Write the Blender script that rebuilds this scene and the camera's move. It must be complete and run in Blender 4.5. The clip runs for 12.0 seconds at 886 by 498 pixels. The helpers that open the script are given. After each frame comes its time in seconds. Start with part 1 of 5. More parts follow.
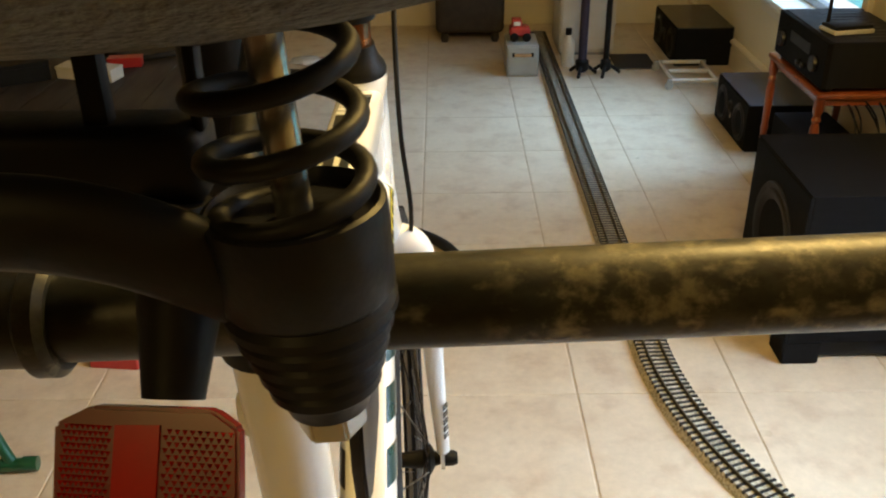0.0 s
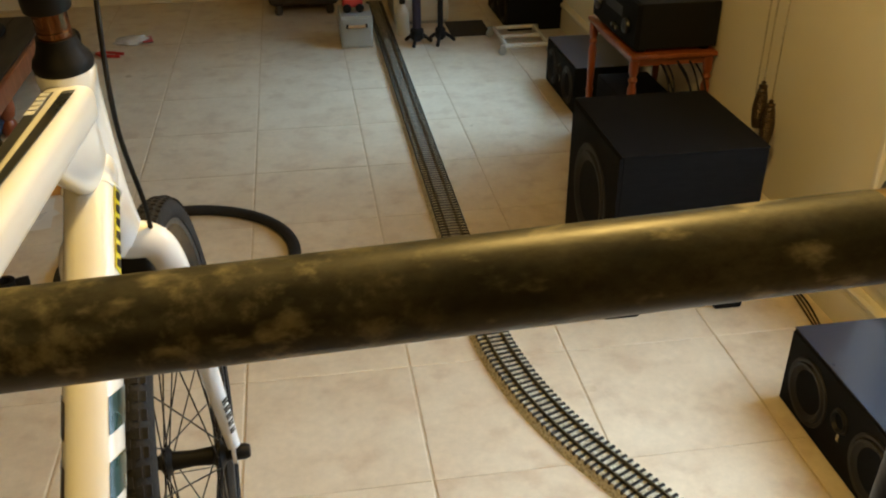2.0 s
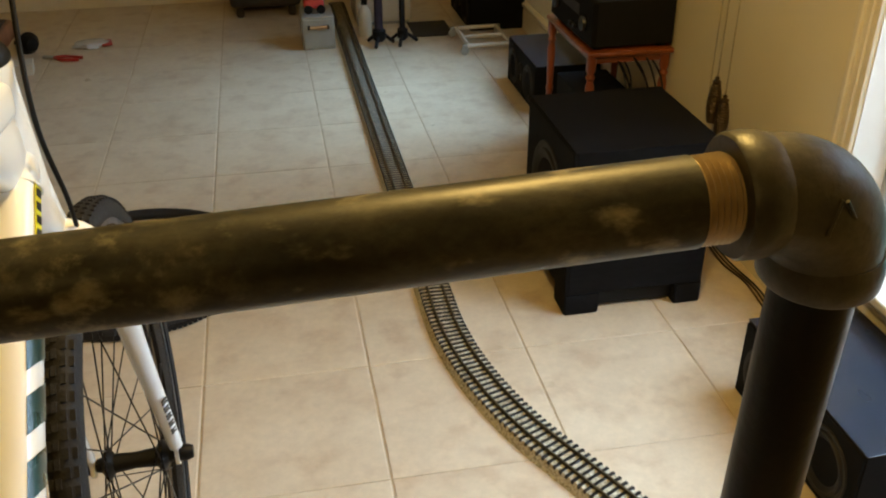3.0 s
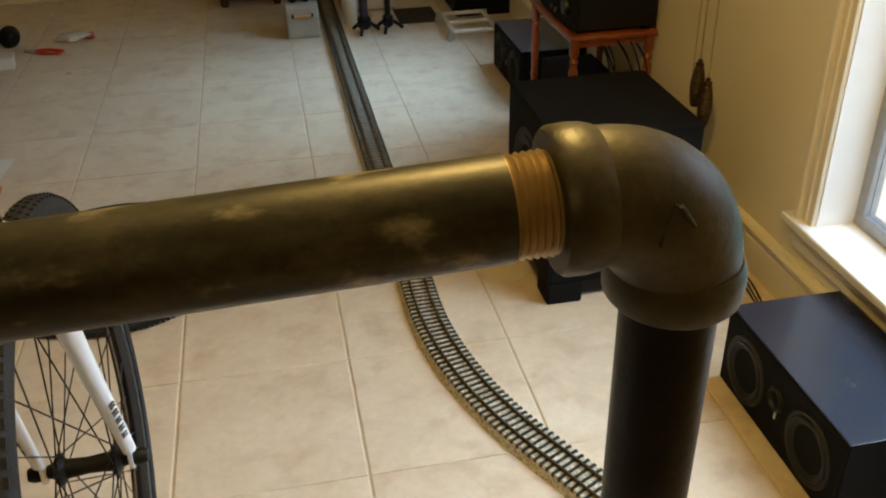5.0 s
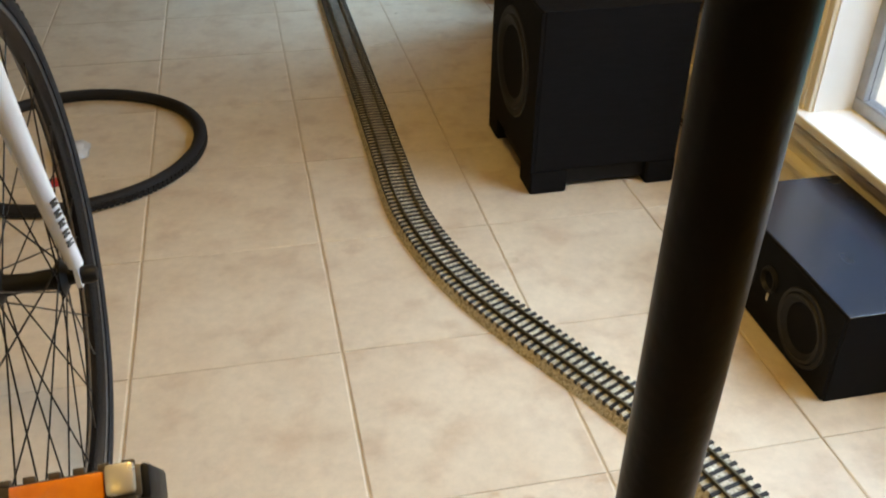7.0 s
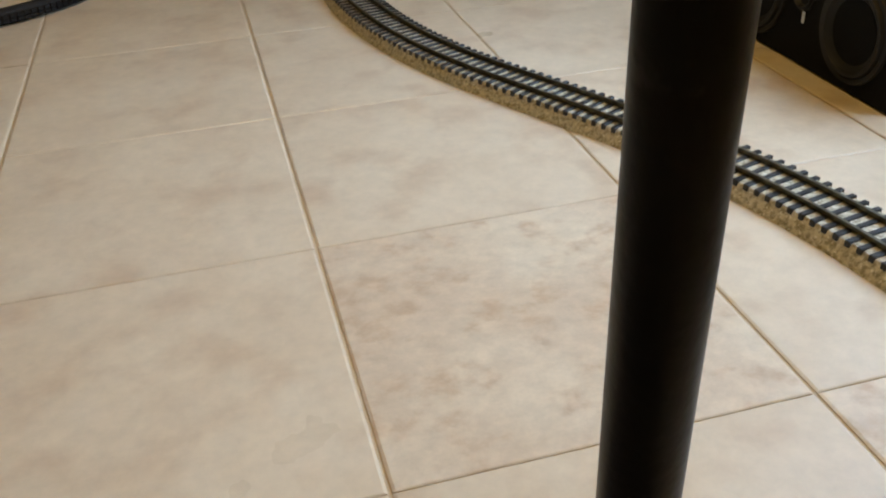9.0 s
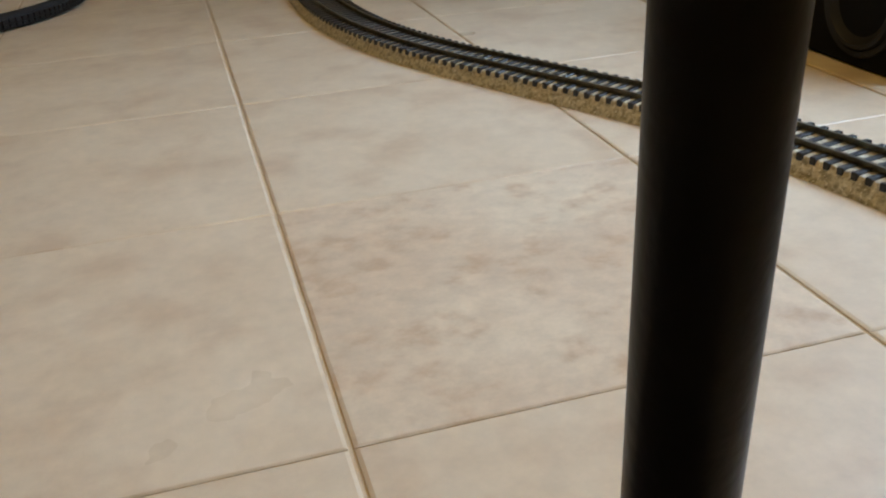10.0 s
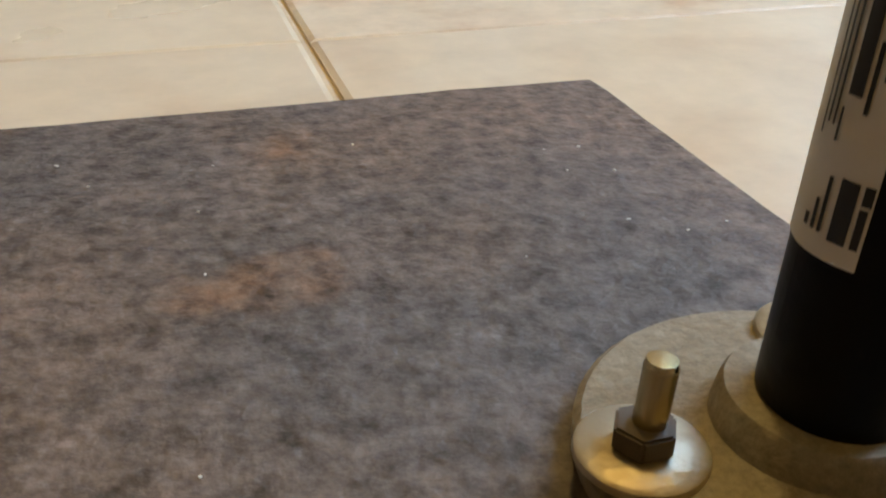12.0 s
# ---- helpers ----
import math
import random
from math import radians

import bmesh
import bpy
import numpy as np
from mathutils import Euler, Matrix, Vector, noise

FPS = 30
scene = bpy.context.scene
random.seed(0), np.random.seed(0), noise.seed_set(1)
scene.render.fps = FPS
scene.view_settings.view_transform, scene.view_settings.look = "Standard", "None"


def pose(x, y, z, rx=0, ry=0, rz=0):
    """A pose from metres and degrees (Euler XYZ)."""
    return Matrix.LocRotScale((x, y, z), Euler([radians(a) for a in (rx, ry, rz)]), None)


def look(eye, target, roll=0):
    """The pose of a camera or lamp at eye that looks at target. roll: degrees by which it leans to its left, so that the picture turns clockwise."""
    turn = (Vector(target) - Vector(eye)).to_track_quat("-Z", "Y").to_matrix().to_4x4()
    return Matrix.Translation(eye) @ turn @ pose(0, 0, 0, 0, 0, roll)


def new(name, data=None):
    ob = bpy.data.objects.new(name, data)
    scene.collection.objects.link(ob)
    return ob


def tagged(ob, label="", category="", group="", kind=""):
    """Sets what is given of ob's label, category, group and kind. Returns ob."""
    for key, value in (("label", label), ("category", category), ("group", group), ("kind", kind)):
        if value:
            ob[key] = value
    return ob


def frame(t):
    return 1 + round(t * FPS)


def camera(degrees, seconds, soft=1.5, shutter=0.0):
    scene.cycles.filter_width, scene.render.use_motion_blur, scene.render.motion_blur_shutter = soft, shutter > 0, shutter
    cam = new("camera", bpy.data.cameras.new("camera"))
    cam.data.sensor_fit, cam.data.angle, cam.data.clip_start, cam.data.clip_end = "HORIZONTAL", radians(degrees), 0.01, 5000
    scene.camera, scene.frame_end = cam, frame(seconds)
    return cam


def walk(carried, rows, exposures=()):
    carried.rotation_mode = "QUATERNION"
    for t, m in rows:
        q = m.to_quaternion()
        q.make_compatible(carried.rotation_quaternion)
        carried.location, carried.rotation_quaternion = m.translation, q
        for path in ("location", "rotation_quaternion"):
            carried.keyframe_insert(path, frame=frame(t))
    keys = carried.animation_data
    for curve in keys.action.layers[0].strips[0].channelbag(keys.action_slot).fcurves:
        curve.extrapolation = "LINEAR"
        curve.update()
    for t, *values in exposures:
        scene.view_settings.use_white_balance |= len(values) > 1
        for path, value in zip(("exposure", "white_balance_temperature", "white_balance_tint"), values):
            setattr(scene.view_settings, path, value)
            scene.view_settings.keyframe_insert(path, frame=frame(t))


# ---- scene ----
cam = camera(51.7, 12.0, soft=2.0, shutter=0.15)
PATH = [
    (0, (0.017, -0.085, 1.381), (0.013, 1.681, 0.441), -0.7),
    (0.5, (0.047, -0.079, 1.384), (0.092, 1.672, 0.418), -0.4),
    (1, (0.082, -0.075, 1.387), (0.212, 1.658, 0.398), 0.0),
    (1.5, (0.109, -0.069, 1.387), (0.32, 1.649, 0.385), 0.1),
    (2, (0.142, -0.073, 1.387), (0.409, 1.638, 0.388), -0.3),
    (2.5, (0.166, -0.079, 1.382), (0.476, 1.627, 0.386), -0.2),
    (3, (0.183, -0.084, 1.379), (0.506, 1.62, 0.383), -0.3),
    (5, (0.242, -0.059, 1.366), (0.561, 1.632, 0.346), -1.3),
    (5.5, (0.242, -0.061, 1.355), (0.563, 1.629, 0.335), -1.1),
    (6, (0.2415, -0.0720, 1.3250), (0.576, 1.625, 0.32), -0.85),
    (6.5, (0.2185, -0.0580, 1.2690), (0.626, 1.595, 0.223), -0.10),
    (7, (0.2260, -0.0484, 1.1624), (0.593, 1.574, 0.057), 0.85),
    (7.5, (0.2240, -0.0314, 1.0254), (0.557, 1.568, -0.124), -0.05),
    (7.7, (0.2240, -0.0220, 0.9586), (0.544, 1.588, -0.181), -1.15),
    (9.3, (0.2678, 0.0195, 0.5062), (0.715, 1.692, -0.502), -2.75),
    (9.5, (0.2688, 0.0285, 0.4682), (0.747, 1.744, -0.452), -2.75),
    (10, (0.2812, 0.0580, 0.3840), (0.744, 1.788, -0.516), -3.30),
    (10.5, (0.2755, 0.0760, 0.3068), (0.777, 1.794, -0.597), -1.85),
    (11, (0.2748, 0.0880, 0.2551), (0.783, 1.763, -0.718), -1.10),
    (11.5, (0.2790, 0.1085, 0.1815), (0.767, 1.741, -0.868), 0.70),
    (12, (0.2764, 0.1136, 0.1247), (0.8, 1.784, -0.846), 1.05),
]
walk(cam, [(t, look(eye, target, roll)) for t, eye, target, roll in PATH],
     [(0, 0.28, 6600, 10), (0.7, 0.0, 6800, 10), (1.5, -0.12, 7100, 8), (3, -0.12, 7000, 9), (6, -0.12, 6900, 10), (7.5, -0.20, 6800, 12),
      (9.5, -0.50, 6350, 12), (10.5, -0.66, 6400, 13), (11, -0.72, 6400, 13), (11.4, -0.48, 6350, 11), (12, 0.03, 6350, 10)])

# ---- light ----
world = bpy.data.worlds.new("world")
scene.world = world
world.use_nodes = True
wn, wl = world.node_tree.nodes, world.node_tree.links
sky = wn.new("ShaderNodeTexSky")
sky.sky_type, sky.sun_disc = "NISHITA", False
sky.sun_elevation, sky.sun_rotation = radians(58), radians(187)
wl.new(sky.outputs["Color"], wn["Background"].inputs["Color"])
wn["Background"].inputs["Strength"].default_value = 0.15


def area_lamp(name, at, aim, size_x, size_y, power, colour, spread):
    data = bpy.data.lights.new(name, "AREA")
    data.shape, data.size, data.size_y, data.energy, data.color = "RECTANGLE", size_x, size_y, power, colour
    data.spread = radians(spread)
    ob = new(name, data)
    ob.matrix_world = look(at, aim)
    return tagged(ob, kind="structure")


# daylight through the two low windows, the sun outside, and the warm ceiling lamp
area_lamp("daylight", (2.00, 0.95, 1.35), (0.70, 0.95, 0.0), 1.4, 1.2, 19, (0.52, 0.73, 1.0), 95)
area_lamp("daylight", (2.00, 3.585, 1.35), (0.72, 3.50, 0.0), 0.95, 1.2, 9.5, (0.42, 0.68, 1.0), 66)


sun = new("sun", bpy.data.lights.new("sun", "SUN"))
sun.data.energy, sun.data.angle, sun.data.color = 5.0, radians(0.5), (1.0, 0.95, 0.88)
sun.matrix_world = look((-0.6, -5, 8), (0, 0, 0))
tagged(sun, kind="structure")


def bulb_lamp(name, at, radius, power, colour):
    data = bpy.data.lights.new(name, "POINT")
    data.shadow_soft_size, data.energy, data.color = radius, power, colour
    ob = new(name, data)
    ob.location = at
    return tagged(ob, kind="structure")


WARM = (1.0, 0.67, 0.21)
bulb_lamp("unseen_warm_bulb", (0.45, 0.78, 2.00), 0.07, 46, WARM)
# added fill from behind, no known lamp: lifts the saddle, reflector and bar
bulb_lamp("unseen_warm_bulb", (-0.7, -1.3, 2.10), 0.07, 9, WARM)


# ---- materials ----
def material(name, colour, rough=0.5, metal=0.0, second=None, scale=20.0, detail=6.0, mix=0.5, bump=0.0, bump_scale=None,
             speck=None, speck_scale=90.0, speck_at=0.62, speck_soft=0.06, coat=0.0, rough_vary=0.12, stretch=(1, 1, 1), alpha_random=0.0, spec=0.5, grain=0.0, grain_scale=300.0):
    """A surface with two scales of noise in colour, roughness that varies, and fine relief."""
    m = bpy.data.materials.new(name)
    m.use_nodes = True
    n, l = m.node_tree.nodes, m.node_tree.links
    p = n["Principled BSDF"]
    p.inputs["Metallic"].default_value = metal
    p.inputs["Coat Weight"].default_value = coat
    p.inputs["Specular IOR Level"].default_value = spec
    co = n.new("ShaderNodeTexCoord")
    mp = n.new("ShaderNodeMapping")
    mp.inputs["Scale"].default_value = stretch
    l.new(co.outputs["Object"], mp.inputs["Vector"])
    if alpha_random:
        shift = n.new("ShaderNodeObjectInfo")
        many = n.new("ShaderNodeMath")
        many.operation = "MULTIPLY"
        many.inputs[1].default_value = 37.0
        l.new(shift.outputs["Random"], many.inputs[0])
        l.new(many.outputs["Value"], mp.inputs["Location"])
    a = n.new("ShaderNodeTexNoise")
    a.inputs["Scale"].default_value, a.inputs["Detail"].default_value = scale, detail
    l.new(mp.outputs["Vector"], a.inputs["Vector"])
    ramp = n.new("ShaderNodeMapRange")
    ramp.inputs["From Min"].default_value, ramp.inputs["From Max"].default_value = 0.35, 0.68
    ramp.inputs["To Max"].default_value = mix
    ramp.interpolation_type = "SMOOTHSTEP"
    l.new(a.outputs["Fac"], ramp.inputs["Value"])
    c = n.new("ShaderNodeMix")
    c.data_type = "RGBA"
    c.inputs["A"].default_value = (*colour, 1)
    c.inputs["B"].default_value = (*(second or [v * 0.7 for v in colour]), 1)
    l.new(ramp.outputs["Result"], c.inputs["Factor"])
    out = c.outputs["Result"]
    if speck:
        b = n.new("ShaderNodeTexNoise")
        b.inputs["Scale"].default_value, b.inputs["Detail"].default_value = speck_scale, 7
        l.new(mp.outputs["Vector"], b.inputs["Vector"])
        r2 = n.new("ShaderNodeMapRange")
        r2.inputs["From Min"].default_value, r2.inputs["From Max"].default_value = speck_at, speck_at + speck_soft
        r2.interpolation_type = "SMOOTHSTEP"
        l.new(b.outputs["Fac"], r2.inputs["Value"])
        c2 = n.new("ShaderNodeMix")
        c2.data_type = "RGBA"
        l.new(r2.outputs["Result"], c2.inputs["Factor"])
        l.new(out, c2.inputs["A"])
        c2.inputs["B"].default_value = (*speck, 1)
        out = c2.outputs["Result"]
    if grain:
        g = n.new("ShaderNodeTexNoise")
        g.inputs["Scale"].default_value, g.inputs["Detail"].default_value, g.inputs["Roughness"].default_value = grain_scale, 8, 0.7
        l.new(mp.outputs["Vector"], g.inputs["Vector"])
        gr = n.new("ShaderNodeMapRange")
        gr.inputs["From Min"].default_value, gr.inputs["From Max"].default_value = 0.3, 0.7
        gr.inputs["To Min"].default_value, gr.inputs["To Max"].default_value = 1 - grain, 1 + grain
        l.new(g.outputs["Fac"], gr.inputs["Value"])
        gm = n.new("ShaderNodeVectorMath")
        gm.operation = "SCALE"
        l.new(out, gm.inputs[0])
        l.new(gr.outputs["Result"], gm.inputs["Scale"])
        out = gm.outputs["Vector"]
    if alpha_random:
        info = n.new("ShaderNodeObjectInfo")
        hsv = n.new("ShaderNodeHueSaturation")
        r3 = n.new("ShaderNodeMapRange")
        r3.inputs["To Min"].default_value, r3.inputs["To Max"].default_value = 1 - alpha_random, 1 + alpha_random
        l.new(info.outputs["Random"], r3.inputs["Value"])
        l.new(r3.outputs["Result"], hsv.inputs["Value"])
        l.new(out, hsv.inputs["Color"])
        out = hsv.outputs["Color"]
    l.new(out, p.inputs["Base Color"])
    rr = n.new("ShaderNodeMapRange")
    rr.inputs["To Min"].default_value, rr.inputs["To Max"].default_value = max(rough - rough_vary, 0.03), min(rough + rough_vary, 1)
    l.new(a.outputs["Fac"], rr.inputs["Value"])
    l.new(rr.outputs["Result"], p.inputs["Roughness"])
    if bump:
        d = n.new("ShaderNodeTexNoise")
        d.inputs["Scale"].default_value, d.inputs["Detail"].default_value = bump_scale or scale * 6, 5
        l.new(mp.outputs["Vector"], d.inputs["Vector"])
        bp = n.new("ShaderNodeBump")
        bp.inputs["Strength"].default_value, bp.inputs["Distance"].default_value = bump, 0.002
        l.new(d.outputs["Fac"], bp.inputs["Height"])
        l.new(bp.outputs["Normal"], p.inputs["Normal"])
    return m


def plain_glass(name):
    m = bpy.data.materials.new(name)
    m.use_nodes = True
    p = m.node_tree.nodes["Principled BSDF"]
    p.inputs["Base Color"].default_value = (0.95, 0.98, 1, 1)
    p.inputs["Roughness"].default_value, p.inputs["Transmission Weight"].default_value = 0.0, 1.0
    return m


M_TILE = material("ceramic_tile", (0.67, 0.575, 0.43), 0.33, second=(0.61, 0.505, 0.365), scale=7, detail=4, mix=0.7, bump=0.05, bump_scale=45,
                  speck=(0.555, 0.44, 0.31), speck_scale=12, speck_at=0.47, speck_soft=0.28, alpha_random=0.012, spec=0.42, grain=0.07, grain_scale=45)
M_STAIN = material("worn_tile", (0.67, 0.575, 0.43), 0.40, second=(0.58, 0.46, 0.33), scale=5, detail=8, mix=0.8, bump=0.12, bump_scale=80,
                   speck=(0.52, 0.385, 0.255), speck_scale=26, speck_at=0.485, speck_soft=0.24, spec=0.4, grain=0.12, grain_scale=45, stretch=(1, 1.1, 1), alpha_random=0.004)
M_GROUT = material("grout", (0.58, 0.47, 0.32), 0.9, second=(0.44, 0.34, 0.21), scale=30, bump=0.4)
M_WALL = material("wall_paint", (0.86, 0.78, 0.55), 0.7, second=(0.82, 0.74, 0.52), scale=3, mix=0.6, bump=0.15, bump_scale=150)
# ceiling and brown walls are unseen; their dark colours hold down bounced light
M_CEIL = material("darkened_ceiling_paint", (0.55, 0.51, 0.44), 0.9, second=(0.50, 0.46, 0.40), scale=4, bump=0.2, bump_scale=90)
M_DARKWALL = material("dark_unseen_wall", (0.22, 0.14, 0.08), 0.5, second=(0.15, 0.09, 0.05), scale=8, mix=0.8, bump=0.2, stretch=(1, 1, 0.15))
M_TRIM = material("cream_gloss_paint", (0.84, 0.78, 0.62), 0.42, second=(0.78, 0.71, 0.55), scale=9, mix=0.5, bump=0.05)
M_SILL = material("white_gloss_paint", (0.90, 0.89, 0.84), 0.4, second=(0.86, 0.83, 0.76), scale=12, mix=0.4, bump=0.05)
M_ALU = material("grey_aluminium", (0.42, 0.43, 0.45), 0.4, 0.6, scale=40, mix=0.3)
M_GLASS = plain_glass("window_glass")
M_PIPE = material("black_iron_pipe", (0.011, 0.0125, 0.010), 0.42, 0.0, second=(0.052, 0.050, 0.036), scale=34, detail=12, mix=1.0, bump=0.05, bump_scale=420, grain=0.55, grain_scale=260,
                  speck=(0.21, 0.195, 0.14), speck_scale=95, speck_at=0.57, speck_soft=0.16, rough_vary=0.20, stretch=(0.6, 1, 1), spec=0.38)


def worn_stretch(m, colour, x0, x1):
    """Paint rubbed down to pale metal in ragged patches along one stretch of a bar."""
    n, l = m.node_tree.nodes, m.node_tree.links
    p = n["Principled BSDF"]
    under = p.inputs["Base Color"].links[0].from_socket
    co = n.new("ShaderNodeTexCoord")
    axes = n.new("ShaderNodeSeparateXYZ")
    l.new(co.outputs["Object"], axes.inputs["Vector"])
    ragged = n.new("ShaderNodeTexNoise")
    ragged.inputs["Scale"].default_value, ragged.inputs["Detail"].default_value, ragged.inputs["Roughness"].default_value = 95, 9, 0.65
    l.new(co.outputs["Object"], ragged.inputs["Vector"])
    steps = []
    for source, a, b in ((axes.outputs["X"], x0, x0 + 0.022), (axes.outputs["X"], x1, x1 - 0.05), (ragged.outputs["Fac"], 0.47, 0.70)):
        r = n.new("ShaderNodeMapRange")
        r.interpolation_type = "SMOOTHSTEP"
        r.inputs["From Min"].default_value, r.inputs["From Max"].default_value = a, b
        l.new(source, r.inputs["Value"])
        steps.append(r.outputs["Result"])
    for extra in steps[1:]:
        times = n.new("ShaderNodeMath")
        times.operation = "MULTIPLY"
        l.new(steps[0], times.inputs[0])
        l.new(extra, times.inputs[1])
        steps[0] = times.outputs["Value"]
    c = n.new("ShaderNodeMix")
    c.data_type = "RGBA"
    l.new(steps[0], c.inputs["Factor"])
    l.new(under, c.inputs["A"])
    c.inputs["B"].default_value = (*colour, 1)
    l.new(c.outputs["Result"], p.inputs["Base Color"])


worn_stretch(M_PIPE, (0.19, 0.178, 0.122), 0.022, 0.185)
M_POST = material("black_lacquered_pipe", (0.004, 0.004, 0.0045), 0.36, 0.0, second=(0.007, 0.007, 0.0075), scale=30, mix=0.8, bump=0.1, bump_scale=200,
                  speck=(0.018, 0.018, 0.018), speck_scale=55, speck_at=0.68, speck_soft=0.1, spec=0.13)
M_ELBOW = material("malleable_iron", (0.030, 0.029, 0.020), 0.44, 0.1, second=(0.066, 0.058, 0.036), scale=45, detail=8, mix=0.8, bump=0.22, bump_scale=160, grain=0.25, grain_scale=400)
M_THREAD = material("raw_thread", (0.46, 0.35, 0.19), 0.42, 0.6, second=(0.26, 0.18, 0.09), scale=60, mix=0.7, bump=0.2)
M_BOARD = material("worn_dark_board", (0.150, 0.112, 0.090), 0.62, second=(0.082, 0.086, 0.094), scale=6, detail=7, mix=0.85, bump=0.6, bump_scale=260,
                   speck=(0.165, 0.100, 0.064), speck_scale=18, speck_at=0.61, speck_soft=0.14, spec=0.35, grain=0.75, grain_scale=140)
M_FLANGE = material("dusty_flange", (0.27, 0.24, 0.18), 0.75, 0.1, second=(0.19, 0.14, 0.075), scale=40, detail=9, mix=0.8, bump=0.5, bump_scale=260, grain=0.25, grain_scale=500)
M_ZINC = material("yellow_zinc", (0.62, 0.52, 0.25), 0.22, 0.95, second=(0.55, 0.50, 0.38), scale=70, mix=0.7)
M_WASHER = material("dull_zinc", (0.52, 0.47, 0.36), 0.42, 0.6, second=(0.34, 0.27, 0.16), scale=60, mix=0.8, bump=0.2)
M_NUT = material("dark_nut", (0.12, 0.10, 0.08), 0.45, 0.6, second=(0.06, 0.045, 0.03), scale=60)
M_LABEL = material("white_label", (0.84, 0.83, 0.80), 0.5, second=(0.70, 0.67, 0.60), scale=60, mix=0.5)
M_INK = material("black_ink", (0.015, 0.015, 0.016), 0.5)
M_WHITE = material("white_bike_paint", (0.89, 0.92, 0.93), 0.22, second=(0.86, 0.89, 0.89), scale=8, mix=0.5, coat=0.6, rough_vary=0.05)
M_DECAL = material("black_decal", (0.018, 0.022, 0.022), 0.3, coat=0.5)
M_GREEN_DECAL = material("dark_green_decal", (0.012, 0.045, 0.045), 0.3, coat=0.5)
M_YELLOW = material("yellow_sticker", (0.80, 0.72, 0.03), 0.35)
M_RUBBER = material("tyre_rubber", (0.011, 0.011, 0.012), 0.7, second=(0.02, 0.02, 0.021), scale=60, bump=0.5, bump_scale=260, spec=0.35)
M_RIM = material("black_rim", (0.014, 0.015, 0.018), 0.22, 0.5, second=(0.02, 0.02, 0.024), scale=30)
M_RIMGREY = material("brake_track", (0.22, 0.22, 0.22), 0.35, 0.8, scale=60)
M_SPOKE = material("black_spoke", (0.02, 0.017, 0.015), 0.3, 0.7, scale=50)
M_BLACK = material("black_plastic", (0.0075, 0.0075, 0.008), 0.5, second=(0.011, 0.011, 0.0115), scale=40, bump=0.1, spec=0.2)
M_GUARD = material("blue_black_plastic", (0.010, 0.012, 0.022), 0.42, second=(0.016, 0.018, 0.030), scale=30, bump=0.15, spec=0.3)
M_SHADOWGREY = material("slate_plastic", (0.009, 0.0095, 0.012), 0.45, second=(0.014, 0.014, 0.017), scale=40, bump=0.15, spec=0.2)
M_FABRIC = material("grey_saddle_vinyl", (0.080, 0.080, 0.066), 0.7, second=(0.050, 0.050, 0.042), scale=60, mix=0.6, bump=0.9, bump_scale=480, grain=0.4, grain_scale=420)
M_STEEL = material("chrome_steel", (0.48, 0.49, 0.48), 0.24, 0.9, second=(0.38, 0.37, 0.34), scale=60)
M_RED = material("red_reflector", (0.50, 0.014, 0.014), 0.16, second=(0.34, 0.008, 0.009), scale=30, mix=0.7, coat=0.5)
M_REDEDGE = material("dark_red_plastic", (0.17, 0.006, 0.006), 0.3, second=(0.11, 0.004, 0.004), scale=40, coat=0.3)
M_AMBER = material("amber_reflector", (0.85, 0.26, 0.015), 0.2, second=(0.7, 0.18, 0.01), scale=80, coat=0.5)
M_PEDAL = material("dull_pedal_metal", (0.11, 0.095, 0.07), 0.5, 0.4, second=(0.05, 0.04, 0.03), scale=40, bump=0.3)
M_GOLDMETAL = material("polished_pedal_end", (0.80, 0.76, 0.62), 0.3, 0.6, second=(0.7, 0.64, 0.5), scale=30)
M_COPPER = material("copper_spacer", (0.16, 0.065, 0.03), 0.25, 0.8, second=(0.2, 0.08, 0.03), scale=50)
M_SPK = material("black_ash_vinyl", (0.0075, 0.0075, 0.008), 0.7, second=(0.011, 0.011, 0.012), scale=25, mix=0.7, bump=0.2, bump_scale=260, stretch=(1, 6, 6), spec=0.06)
# satin black; the sky's blue reflection is partly put into its base colour
M_SATIN = material("satin_black_sky_tint", (0.011, 0.015, 0.028), 0.26, second=(0.013, 0.014, 0.018), scale=14, mix=0.6, bump=0.04, bump_scale=300, rough_vary=0.04, spec=0.8)
M_CONE = material("speaker_cone", (0.012, 0.0115, 0.011), 0.55, second=(0.02, 0.019, 0.018), scale=30, spec=0.3)
M_REDWOOD = material("red_stained_wood", (0.30, 0.075, 0.022), 0.32, second=(0.18, 0.040, 0.012), scale=22, mix=0.8, bump=0.12, stretch=(1, 1, 0.2), coat=0.3)
M_DARKWOOD = material("dark_worn_wood", (0.040, 0.031, 0.023), 0.55, second=(0.024, 0.018, 0.014), scale=18, mix=0.8, bump=0.2, stretch=(1, 0.2, 1))
M_PINECONE = material("bronzed_cast_iron", (0.075, 0.045, 0.022), 0.35, 0.5, second=(0.035, 0.022, 0.012), scale=60, bump=0.5)
M_CHAIN = material("brass_chain", (0.42, 0.33, 0.15), 0.35, 0.8, scale=50)
M_BALLAST = material("ballast", (0.60, 0.55, 0.41), 0.42, second=(0.27, 0.235, 0.15), scale=150, detail=6, mix=1.0, bump=1.0, bump_scale=360,
                     speck=(0.72, 0.69, 0.60), speck_scale=260, speck_at=0.58, spec=0.6)
M_DUST = material("grey_track_dust", (0.34, 0.31, 0.24), 0.55, second=(0.18, 0.165, 0.13), scale=60, detail=9, mix=0.9, bump=0.9, bump_scale=300, grain=0.3, grain_scale=240)
